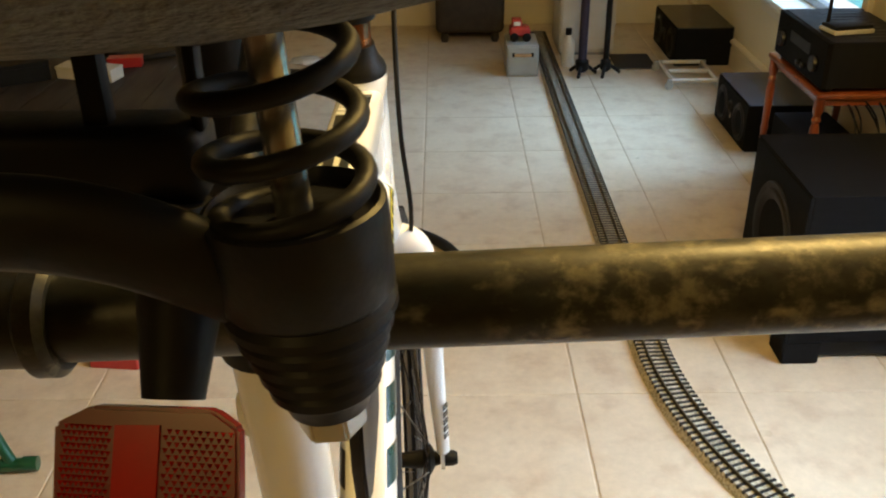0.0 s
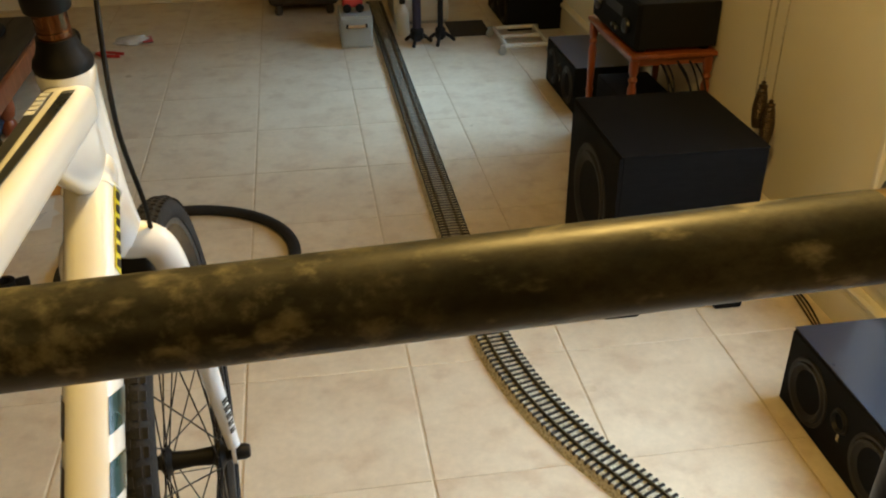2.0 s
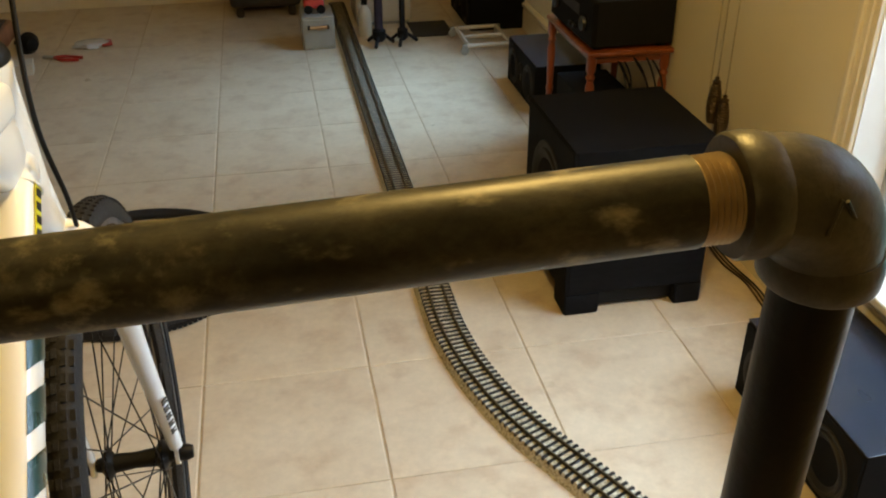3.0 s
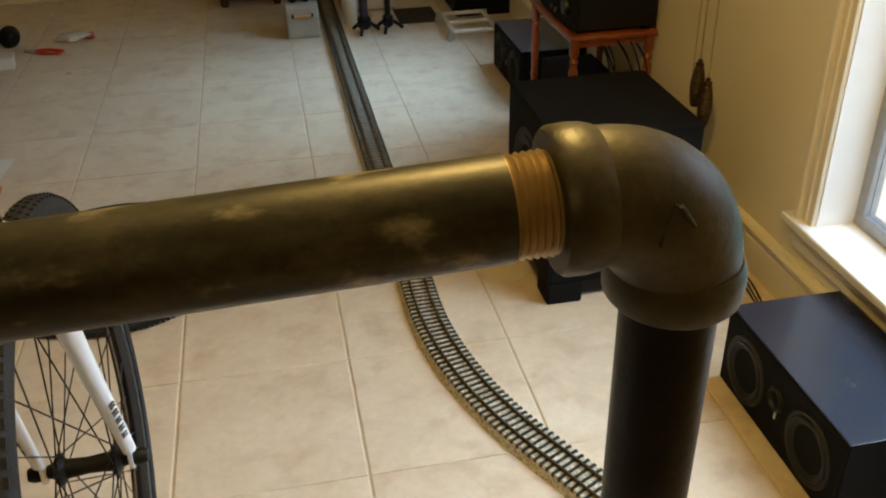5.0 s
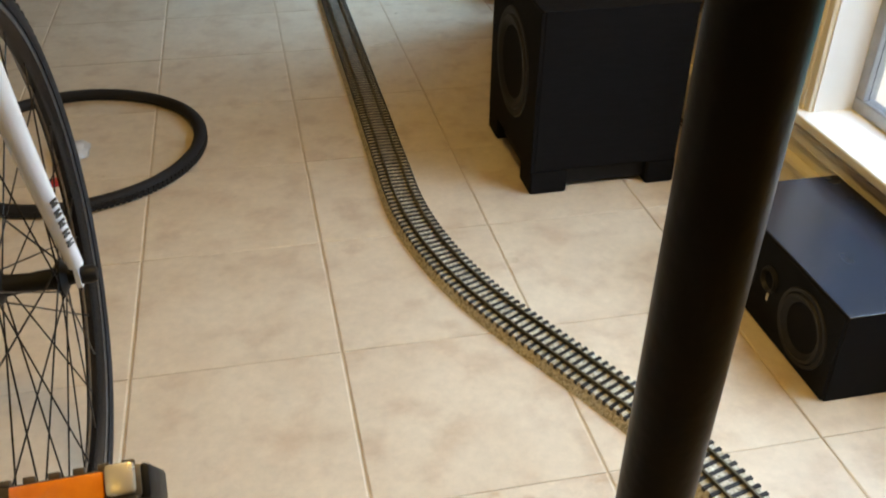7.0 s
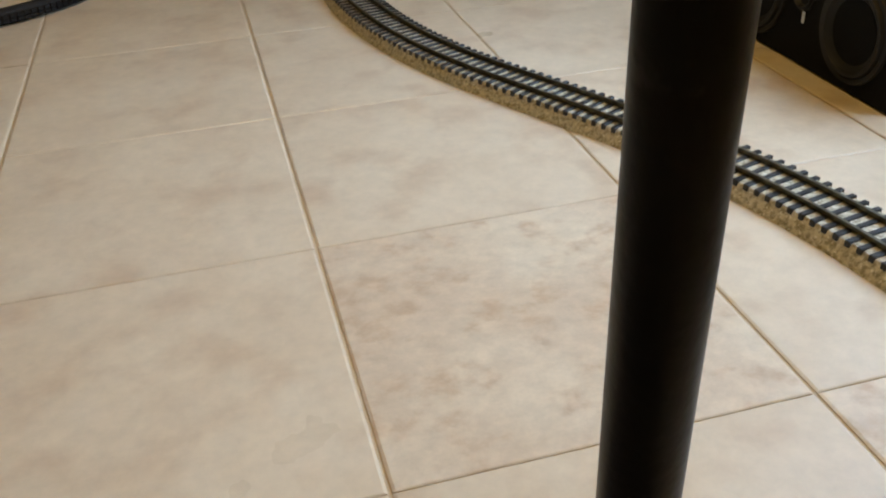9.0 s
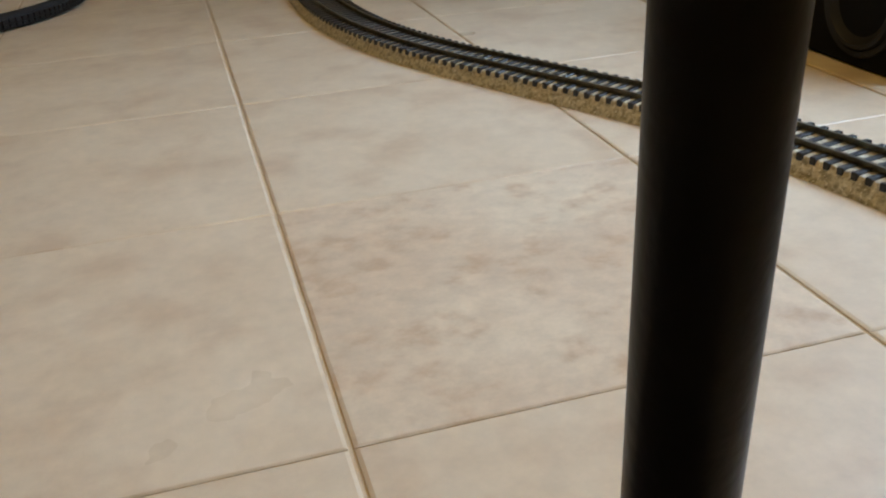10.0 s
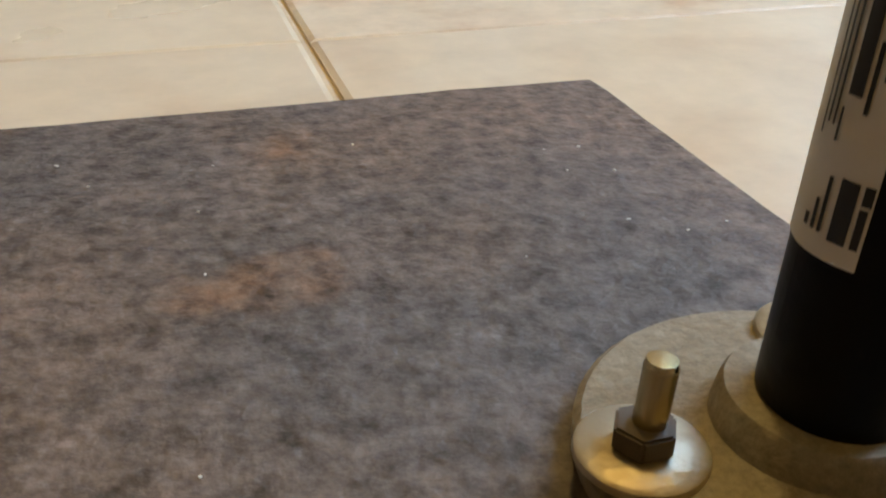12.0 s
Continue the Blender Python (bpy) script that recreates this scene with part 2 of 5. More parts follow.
M_TIE = material("black_tie", (0.011, 0.0105, 0.010), 0.38, second=(0.02, 0.018, 0.015), scale=80, bump=0.2, alpha_random=0.2)
M_RAIL = material("tarnished_rail", (0.20, 0.175, 0.115), 0.34, 0.85, second=(0.09, 0.078, 0.055), scale=40, mix=0.7)
M_PAPER = material("paper", (0.74, 0.72, 0.66), 0.8, second=(0.66, 0.64, 0.58), scale=18)
M_PRINT = material("grey_print", (0.42, 0.41, 0.39), 0.8)
M_ORANGE = material("orange_card", (0.62, 0.26, 0.04), 0.6)
M_GREYMETAL = material("grey_painted_metal", (0.36, 0.38, 0.36), 0.42, 0.1, second=(0.30, 0.31, 0.29), scale=14, mix=0.6)
M_WOODHANDLE = material("light_wood", (0.48, 0.30, 0.14), 0.5, second=(0.36, 0.2, 0.09), scale=40)
M_REDPLASTIC = material("red_plastic", (0.50, 0.035, 0.025), 0.35, second=(0.38, 0.02, 0.02), scale=12, coat=0.3)
M_OFFWHITE = material("off_white_metal", (0.66, 0.64, 0.56), 0.4, second=(0.58, 0.56, 0.48), scale=10)
M_CLEAR = material("clear_plastic", (0.62, 0.64, 0.66), 0.15, second=(0.5, 0.52, 0.55), scale=40, bump=0.6, bump_scale=60)
M_GREENPAINT = material("green_enamel", (0.010, 0.095, 0.045), 0.3, second=(0.008, 0.07, 0.032), scale=20, coat=0.3)
M_LIME = material("lime_rubber", (0.52, 0.62, 0.05), 0.55, second=(0.42, 0.5, 0.03), scale=30)
M_MAT = material("dark_floor_mat", (0.030, 0.027, 0.024), 0.9, second=(0.045, 0.04, 0.035), scale=80, bump=0.8)
M_PURPLE = material("dark_violet_metal", (0.045, 0.035, 0.06), 0.35, 0.4, scale=30)
M_BLUECLOTH = material("blue_cloth", (0.05, 0.085, 0.16), 0.9, second=(0.03, 0.05, 0.10), scale=14, bump=0.6, bump_scale=120)
M_LAWN = material("far_lawn", (0.09, 0.16, 0.05), 0.9, second=(0.16, 0.2, 0.08), scale=2)
M_POOL = material("pool_water", (0.10, 0.48, 0.50), 0.08, second=(0.16, 0.58, 0.58), scale=3, mix=0.7)
M_PATIO = material("pale_patio", (0.74, 0.73, 0.70), 0.8, second=(0.62, 0.61, 0.58), scale=5, bump=0.2)
M_BRICKGREY = material("grey_stone", (0.34, 0.29, 0.27), 0.85, second=(0.24, 0.20, 0.19), scale=14, bump=0.5)


# ---- mesh tools ----
def thing(name, at, label, category, group="", kind="", rot=(0, 0, 0)):
    ob = new(name)
    ob.empty_display_size = 0.05
    ob.matrix_world = pose(*at, *rot)
    return tagged(ob, label, category, group, kind)


def part(name, bm, mat, parent=None, label="", smooth=True, kind=""):
    """Links a bmesh, made in world metres unless its parent is set off, as one mesh object."""
    me = bpy.data.meshes.new(name)
    bmesh.ops.recalc_face_normals(bm, faces=bm.faces)
    bm.to_mesh(me)
    bm.free()
    for p in me.polygons:
        p.use_smooth = smooth
    if smooth:
        me.set_sharp_from_angle(angle=radians(38))
    me.materials.append(mat)
    ob = new(name, me)
    if parent:
        ob.parent = parent
    return tagged(ob, label, kind=kind)


def shared(name, me, parent, m):
    ob = new(name, me)
    ob.parent = parent
    ob.matrix_basis = m
    return ob


def mesh_of(name, bm, mat, smooth=False):
    me = bpy.data.meshes.new(name)
    bmesh.ops.recalc_face_normals(bm, faces=bm.faces)
    bm.to_mesh(me)
    bm.free()
    for p in me.polygons:
        p.use_smooth = smooth
    if smooth:
        me.set_sharp_from_angle(angle=radians(38))
    me.materials.append(mat)
    return me


def box(bm, lo, hi, bevel=0.0, seg=2, m=None):
    lo, hi = Vector(lo), Vector(hi)
    made = bmesh.ops.create_cube(bm, size=1.0)
    verts = made["verts"]
    for v in verts:
        v.co = Vector([(a + b) / 2 + c * (b - a) for a, b, c in zip(lo, hi, v.co)])
    if bevel:
        edges = list({e for v in verts for e in v.link_edges})
        bev = bmesh.ops.bevel(bm, geom=edges, offset=bevel, segments=seg, profile=0.5, affect="EDGES")
        verts = list({v for f in bev["faces"] for v in f.verts} | {v for v in verts if v.is_valid})
    if m is not None:
        bmesh.ops.transform(bm, matrix=m, verts=verts)
    return bm


def frame_from(direction):
    return Vector(direction).normalized().to_track_quat("Z", "Y").to_matrix()


def tube(bm, path, radius, sides=16, caps=True, closed=False, squash=None):
    """A round bar along a path; radius may be a list. squash: (a, b) scales the section along its own axes."""
    path = [Vector(p) for p in path]
    count = len(path)
    radii = radius if isinstance(radius, (list, tuple)) else [radius] * count
    rings, last = [], None
    for i, p in enumerate(path):
        if closed:
            d = path[(i + 1) % count] - path[i - 1]
        else:
            d = path[min(i + 1, count - 1)] - path[max(i - 1, 0)]
        d.normalize()
        if last is None:
            side = d.orthogonal().normalized() if abs(d.z) > 0.98 else d.cross(Vector((0, 0, 1))).normalized()
        else:
            side = (last - d * last.dot(d)).normalized()
        last = side
        up = d.cross(side)
        sa, sb = squash or (1, 1)
        rings.append([bm.verts.new(p + radii[i] * (sa * math.cos(2 * math.pi * k / sides) * side + sb * math.sin(2 * math.pi * k / sides) * up)) for k in range(sides)])
    pairs = list(zip(rings, rings[1:])) + ([(rings[-1], rings[0])] if closed else [])
    for a, b in pairs:
        for k in range(sides):
            bm.faces.new((a[k], a[(k + 1) % sides], b[(k + 1) % sides], b[k]))
    if caps and not closed:
        bm.faces.new(rings[0])
        bm.faces.new(rings[-1])
    return bm


def lathe(bm, profile, sides=32, m=None):
    """Turns (radius, height) pairs round z, then moves the result by m."""
    m = m or Matrix()
    rings = []
    for r, z in profile:
        if r < 1e-6:
            rings.append([bm.verts.new(m @ Vector((0, 0, z)))])
        else:
            rings.append([bm.verts.new(m @ Vector((r * math.cos(2 * math.pi * k / sides), r * math.sin(2 * math.pi * k / sides), z))) for k in range(sides)])
    for a, b in zip(rings, rings[1:]):
        for k in range(sides):
            j = (k + 1) % sides
            if len(a) == 1 and len(b) == 1:
                continue
            if len(a) == 1:
                bm.faces.new((a[0], b[j], b[k]))
            elif len(b) == 1:
                bm.faces.new((a[k], a[j], b[0]))
            else:
                bm.faces.new((a[k], a[j], b[j], b[k]))
    return bm


def along(start, end):
    """The pose whose z runs from start to end."""
    start, end = Vector(start), Vector(end)
    return Matrix.Translation(start) @ frame_from(end - start).to_4x4()


def prism(bm, outline, z0, z1, m=None):
    """An outline of (x, y) pairs raised from z0 to z1."""
    m = m or Matrix()
    low = [bm.verts.new(m @ Vector((x, y, z0))) for x, y in outline]
    top = [bm.verts.new(m @ Vector((x, y, z1))) for x, y in outline]
    bm.faces.new(low)
    bm.faces.new(top)
    for i in range(len(outline)):
        j = (i + 1) % len(outline)
        bm.faces.new((low[i], low[j], top[j], top[i]))
    return bm


def rounded(w, h, r, n=5):
    pts = []
    for cx, cy, a in ((w / 2 - r, h / 2 - r, 0), (-w / 2 + r, h / 2 - r, 90), (-w / 2 + r, -h / 2 + r, 180), (w / 2 - r, -h / 2 + r, 270)):
        for i in range(n + 1):
            t = radians(a + 90 * i / n)
            pts.append((cx + r * math.cos(t), cy + r * math.sin(t)))
    return pts


def bez(points, n=24):
    """A smooth path through a few points (Catmull-Rom)."""
    pts = [Vector(p) for p in points]
    pts = [2 * pts[0] - pts[1], *pts, 2 * pts[-1] - pts[-2]]
    out = []
    for a, b, c, d in zip(pts, pts[1:], pts[2:], pts[3:]):
        for i in range(n):
            t = i / n
            out.append(0.5 * (2 * b + (c - a) * t + (2 * a - 5 * b + 4 * c - d) * t * t + (3 * b - a - 3 * c + d) * t ** 3))
    out.append(pts[-2])
    return out


# ---- the room ----
WALL_X, BACK_Y, LEFT_X, NEAR_Y, HIGH = 1.49, 5.35, -3.2, -2.6, 2.45
T = 0.16


def slab(name, lo, hi, mat, label, bevel=0.0):
    return tagged(part(name, box(bmesh.new(), lo, hi, bevel), mat, smooth=False), label, kind="structure")


floor = slab("floor", (LEFT_X, NEAR_Y, -0.12), (WALL_X, BACK_Y, -0.0025), M_GROUT, "beige square ceramic floor tiles with sunken tan grout")
slab("ceiling", (LEFT_X, NEAR_Y, HIGH), (WALL_X, BACK_Y, HIGH + 0.12), M_CEIL, "unseen ceiling, darkened to cut bounced light")
slab("wall_north", (LEFT_X - T, BACK_Y, 0), (WALL_X + T, BACK_Y + T, HIGH), M_WALL, "cream painted plaster end wall")
# two unseen walls added to close the room, dark so they bounce little
slab("wall_south", (LEFT_X - T, NEAR_Y - T, 0), (WALL_X + T, NEAR_Y, HIGH), M_DARKWALL, "unseen brown wall behind, dark to cut bounced light")
slab("wall_west", (LEFT_X - T, NEAR_Y, 0), (LEFT_X, BACK_Y, HIGH), M_DARKWALL, "unseen brown side wall, dark to cut bounced light")

# the east wall with two openings
W1 = (0.25, 1.668, 0.262, 2.05)
W2 = (3.12, 4.05, 0.45, 2.05)
bm = bmesh.new()
for y0, y1, z0, z1 in ((NEAR_Y, W1[0], 0, HIGH), (W1[0], W1[1], 0, W1[2]), (W1[0], W1[1], W1[3], HIGH), (W1[1], W2[0], 0, HIGH),
                       (W2[0], W2[1], 0, W2[2]), (W2[0], W2[1], W2[3], HIGH), (W2[1], BACK_Y, 0, HIGH)):
    box(bm, (WALL_X, y0, z0), (WALL_X + T, y1, z1))
tagged(part("wall_east", bm, M_WALL, smooth=False), "warm cream painted plaster wall with low windows", kind="structure")


def baseboard(y0, y1):
    """A tall two-step skirting along the east wall."""
    bm = bmesh.new()
    prof = [(0, 0), (-0.016, 0), (-0.016, 0.095), (-0.012, 0.103), (-0.012, 0.112), (-0.022, 0.116), (-0.024, 0.127), (-0.018, 0.134), (-0.006, 0.138), (0, 0.138)]
    a = [bm.verts.new((WALL_X + x, y0, z)) for x, z in prof]
    b = [bm.verts.new((WALL_X + x, y1, z)) for x, z in prof]
    for i in range(len(prof) - 1):
        bm.faces.new((a[i], a[i + 1], b[i + 1], b[i]))
    bm.faces.new(a)
    bm.faces.new(b)
    return tagged(part("baseboard", bm, M_TRIM, smooth=False), "tall cream moulded baseboard along the wall", kind="structure")


baseboard(NEAR_Y, BACK_Y)
bm = box(bmesh.new(), (LEFT_X, BACK_Y - 0.016, 0), (WALL_X - 0.03, BACK_Y, 0.15), 0.004)
tagged(part("baseboard", bm, M_TRIM, smooth=False), "tall cream baseboard along the end wall", kind="structure")


def window(name, y0, y1, z0, z1, label):
    """A low window: casing, stool, apron, deep painted reveal, aluminium sash and a pane."""
    w = thing(name, (0, 0, 0), label, "window", kind="structure")
    c = 0.066
    for a, b in ((y1, y1 + c), (y0 - c, y0)):
        bm = bmesh.new()
        box(bm, (WALL_X - 0.012, a, z0 - 0.005), (WALL_X + 0.002, b, z1 + c), 0.003)
        s = 1 if a == y1 else -1
        lo, hi = sorted((a if s < 0 else b - 0.018, a + 0.018 if s < 0 else b))
        box(bm, (WALL_X - 0.022, lo, z0 - 0.005), (WALL_X, hi, z1 + c), 0.004)
        mid = (a + b) / 2
        box(bm, (WALL_X - 0.017, mid - 0.012, z0 - 0.005), (WALL_X, mid - 0.002, z1 + c), 0.003)
        part("casing", bm, M_TRIM, w, smooth=False)
    part("casing", box(bmesh.new(), (WALL_X - 0.020, y0, z1), (WALL_X + 0.002, y1, z1 + c), 0.004), M_TRIM, w, smooth=False)
    part("window_sill", box(bmesh.new(), (WALL_X - 0.040, y0 - c - 0.03, z0 - 0.024), (WALL_X + 0.098, y1 + c + 0.03, z0 + 0.001), 0.006), M_SILL, w, "white painted window stool", smooth=False)
    bm = bmesh.new()
    box(bm, (WALL_X - 0.016, y0 - c, z0 - 0.080), (WALL_X + 0.001, y1 + c, z0 - 0.024), 0.003)
    box(bm, (WALL_X - 0.024, y0 - c, z0 - 0.050), (WALL_X, y1 + c, z0 - 0.036), 0.004)
    part("apron", bm, M_TRIM, w, smooth=False)
    for a, b in ((y1 - 0.004, y1 + 0.001), (y0 - 0.001, y0 + 0.004)):
        part("reveal", box(bmesh.new(), (WALL_X - 0.001, a, z0), (WALL_X + 0.10, b, z1)), M_SILL, w, "white painted window reveal", smooth=False)
    x0, x1, f = WALL_X + 0.098, WALL_X + 0.135, 0.034
    frame_part = part("window_frame", box(bmesh.new(), (x0, y0, z0), (x1, y1, z0 + f), 0.004), M_ALU, w, "grey aluminium sash", smooth=False)
    for lo, hi in (((x0, y0, z1 - f), (x1, y1, z1)), ((x0, y0, z0 + f), (x1, y0 + f, z1 - f)), ((x0, y1 - f, z0 + f), (x1, y1, z1 - f)),
                   ((x0 + 0.004, y0 + f, (z0 + z1) / 2 - 0.014), (x1 - 0.004, y1 - f, (z0 + z1) / 2 + 0.014))):
        part("sash_bar", box(bmesh.new(), lo, hi, 0.003), M_ALU, frame_part, smooth=False)
    for a, b in ((z0 + f, (z0 + z1) / 2 - 0.014), ((z0 + z1) / 2 + 0.014, z1 - f)):
        p = part("pane", box(bmesh.new(), (x0 + 0.014, y0 + f, a), (x0 + 0.018, y1 - f, b)), M_GLASS, w, smooth=False)
        p.visible_shadow = False
    return w


window("window_1", *W1, "low white-silled window with grey aluminium sash facing the pool")
window("window_2", *W2, "low white-silled window with grey sash above the hi-fi")

# outside: patio, pool, a stone column and the lawn
tagged(part("ground", box(bmesh.new(), (WALL_X + T, -40, -0.30), (80, 60, -0.12)), M_LAWN, smooth=False), "green lawn beyond the patio", kind="structure")
tagged(part("patio", box(bmesh.new(), (WALL_X + T + 0.002, -6, -0.14), (2.74, 12, -0.06)), M_PATIO, smooth=False), "pale concrete patio outside the window", kind="structure")
tagged(part("pool_water", box(bmesh.new(), (2.75, -5, -0.13), (8.5, 11, -0.09)), M_POOL, smooth=False), "turquoise swimming pool water", kind="structure")
bm = bmesh.new()
for i in range(9):
    s = 0.006 * (i % 2)
    box(bm, (2.42 + s, 1.95 - s, -0.06 + i * 0.16), (2.72 + s, 2.25 - s, 0.09 + i * 0.16), 0.012)
tagged(part("stone_column", bm, M_BRICKGREY, smooth=False), "grey stacked stone porch column on the patio", "column")

# ---- the pipe stand ----
POST_TOP, POST_FOOT = Vector((0.3360, 0.1235, 1.2655)), Vector((0.3772, 0.2124, 0.030))
BAR_AXIS = (Vector((-0.20, 0.1325, 1.2415)), Vector((0.3360, 0.1235, 1.2665)))
PIPE_R = 0.0131


def bar_at(x):
    a, b = BAR_AXIS
    return a + (b - a) * ((x - a.x) / (b.x - a.x))


stand = thing("pipe_stand", (0.36, 0.2, 0), "black iron pipe stand with threaded elbow on a dark board", "bike stand")
stand.matrix_world = Matrix()
# the bar, the raw thread and the post
part("crossbar", tube(bmesh.new(), [bar_at(-0.088 + 0.3798 * i / 30) for i in range(31)], PIPE_R, 40), M_PIPE, stand, "black iron pipe with scuffed paint")
bm = bmesh.new()
m = along(bar_at(0.2915), bar_at(0.32))
prof = [(0.0, 0.0), (PIPE_R - 0.0004, 0.0)]
for i in range(9):
    prof += [(PIPE_R - 0.0003 + 0.00004 * i, 0.0006 + i * 0.0018), (PIPE_R - 0.0012, 0.0014 + i * 0.0018)]
prof += [(PIPE_R - 0.0004, 0.0171), (0, 0.0172)]
lathe(bm, prof, 40, m)
part("pipe_thread", bm, M_THREAD, stand, "bright raw brass-coloured pipe thread")
d_bar = (bar_at(1) - bar_at(0)).normalized()
d_post = (POST_FOOT - POST_TOP).normalized()
corner = bar_at(0.336)
bend_from, bend_to = corner - d_bar * 0.0262, corner + d_post * 0.0245
inner = corner - d_bar * 0.0022
# elbow: two thick collars and a round bend between them
bend = [bend_from.lerp(inner, t).lerp(inner.lerp(bend_to, t), t) for t in [i / 14 for i in range(15)]]
bm = bmesh.new()
tube(bm, bend, [0.0166 + 0.0010 * math.sin(math.pi * i / 14) for i in range(15)], 40)
elbow = part("elbow", bm, M_ELBOW, stand, "rough cast elbow fitting")
for start, d in ((bend_from - d_bar * 0.0075, d_bar), (bend_to + d_post * 0.0075, -d_post)):
    bm = bmesh.new()
    lathe(bm, [(0.0126, 0), (0.0172, 0), (0.0181, 0.0012), (0.0183, 0.0060), (0.0179, 0.0092), (0.0170, 0.0118), (0.0126, 0.0118)], 40, along(start, start + d))
    part("collar", bm, M_ELBOW, elbow)
# raised foundry mark on the outside of the bend: plain strokes
bm = bmesh.new()
for a, b in (((-0.0030, -0.0046), (0.0002, 0.0052)), ((0.0006, 0.0056), (0.0050, -0.0006))):
    o = corner + Vector((-0.0095, -0.0172, -0.0020))
    tube(bm, [o + Vector((a[0], -0.0002, a[1])), o + Vector((b[0], 0.0012, b[1]))], 0.0006, 8)
part("foundry_mark", bm, M_ELBOW, elbow)
POST_R = 0.0130
part("post", tube(bmesh.new(), [bend_to.lerp(POST_FOOT, i / 40) for i in range(41)], POST_R, 40), M_POST, stand, "gloss black lacquered iron pipe post")
# end coupling of the bar
bm = bmesh.new()
lathe(bm, [(0.0, 0), (0.0150, 0), (0.0172, 0.002), (0.0172, 0.007), (0.0145, 0.009), (0.0142, 0.030), (0.0, 0.031)], 36, along(bar_at(-0.088), bar_at(-0.12)))
part("end_coupling", bm, M_PIPE, stand)
# the paper label round the foot of the post
PU = (POST_TOP - POST_FOOT).normalized()


def on_post(height):
    return POST_FOOT + PU * ((height - POST_FOOT.z) / PU.z)


def wrap(bm, z0, z1, a0, a1, r, n=14):
    """A thin curved sheet on the post between two heights and two bearings (0: towards -y)."""
    cols = []
    for i in range(n + 1):
        a = radians(a0 + (a1 - a0) * i / n)
        off = Vector((math.sin(a) * r, -math.cos(a) * r, 0))
        cols.append((bm.verts.new(on_post(z0) + off), bm.verts.new(on_post(z1) + off)))
    for (a, b), (c, d) in zip(cols, cols[1:]):
        bm.faces.new((a, c, d, b))
    return bm


label_part = part("label", wrap(bmesh.new(), 0.0600, 0.1060, -146, -56, POST_R + 0.00025, 22), M_LABEL, stand, "worn white paper label with black print")
bm = bmesh.new()
for z0, z1, a0, a1 in ((0.0635, 0.0735, -78, -66), (0.0635, 0.0700, -63, -58), (0.0705, 0.0735, -63, -57), (0.0640, 0.0730, -87, -84), (0.0640, 0.0690, -93, -90), (0.0640, 0.0660, -100, -96),
                       (0.0800, 0.1010, -97, -95), (0.0800, 0.0990, -102, -100), (0.0780, 0.1020, -107, -105), (0.0850, 0.1000, -90, -80), (0.0830, 0.0930, -77, -74), (0.0880, 0.1010, -70, -67), (0.0780, 0.0830, -92, -90),
                       (0.0860, 0.0872, -64, -55), (0.0905, 0.0917, -64, -54), (0.0950, 0.0962, -64, -56)):
    wrap(bm, z0, z1, a0, a1, POST_R + 0.0005, 6)
part("label_print", bm, M_INK, label_part)
bm = wrap(bmesh.new(), 0.0425, 0.0585, -100, -42, POST_R + 0.0002, 10)
part("glue_patch", bm, M_POST, label_part)

# floor flange with its bolts
FL = Vector((0.3766, 0.2136, 0.0125))
bm = bmesh.new()
lathe(bm, [(0.0, 0), (0.0405, 0), (0.0420, 0.0015), (0.0420, 0.0050), (0.0405, 0.0065), (0.0215, 0.0078), (0.0186, 0.0096), (0.0176, 0.0150), (0.0168, 0.0164), (0.0112, 0.0166), (0.0112, 0.013)], 48,
      Matrix.Translation(FL))
flange = part("floor_flange", bm, M_FLANGE, stand, "rust-stained cast floor flange")
for k in range(3):
    a = radians(174 + 120 * k)
    c = FL + Vector((0.0322 * math.cos(a), 0.0322 * math.sin(a), 0))
    bolt = part("bolt", lathe(bmesh.new(), [(0, -0.012), (0.0031, -0.012)] + [(0.0030 - 0.00018 * (i % 2), 0.0095 + i * 0.0006) for i in range(28)] + [(0.0026, 0.0266), (0.0, 0.0268)], 24, Matrix.Translation(c) @ pose(0, 0, 0, 0, 3, 0)), M_ZINC, stand, "bright yellow zinc bolt end")
    part("washer", lathe(bmesh.new(), [(0.0034, 0.0066), (0.0112, 0.0066), (0.0118, 0.0073), (0.0116, 0.0086), (0.0108, 0.0092), (0.0034, 0.0092)], 32, Matrix.Translation(c)), M_WASHER, bolt)
    bm = prism(bmesh.new(), [(0.0058 * math.cos(radians(60 * i + 17 * k)), 0.0058 * math.sin(radians(60 * i + 17 * k))) for i in range(6)], 0.0094, 0.0142, Matrix.Translation(c))
    bmesh.ops.bevel(bm, geom=list(bm.edges), offset=0.0005, segments=2, affect="EDGES")
    part("nut", bm, M_NUT, bolt)
# the board, with a slightly worn edge
bm = bmesh.new()
nx, ny = 44, 44
bx0, bx1, by0, by1 = -0.17, 0.4315, -0.22, 0.422
grid = [[None] * (ny + 1) for _ in range(nx + 1)]
for i in range(nx + 1):
    for j in range(ny + 1):
        x, y = bx0 + (bx1 - bx0) * i / nx, by0 + (by1 - by0) * j / ny
        if i in (0, nx):
            x += 0.0012 * noise.noise(Vector((7, y * 60, 0)))
        if j in (0, ny):
            y += 0.0014 * noise.noise(Vector((x * 60, 3, 0)))
        grid[i][j] = bm.verts.new((x, y, 0.0120 + 0.0005 * noise.noise(Vector((x * 12, y * 12, 2)))))
for i in range(nx):
    for j in range(ny):
        bm.faces.new((grid[i][j], grid[i + 1][j], grid[i + 1][j + 1], grid[i][j + 1]))
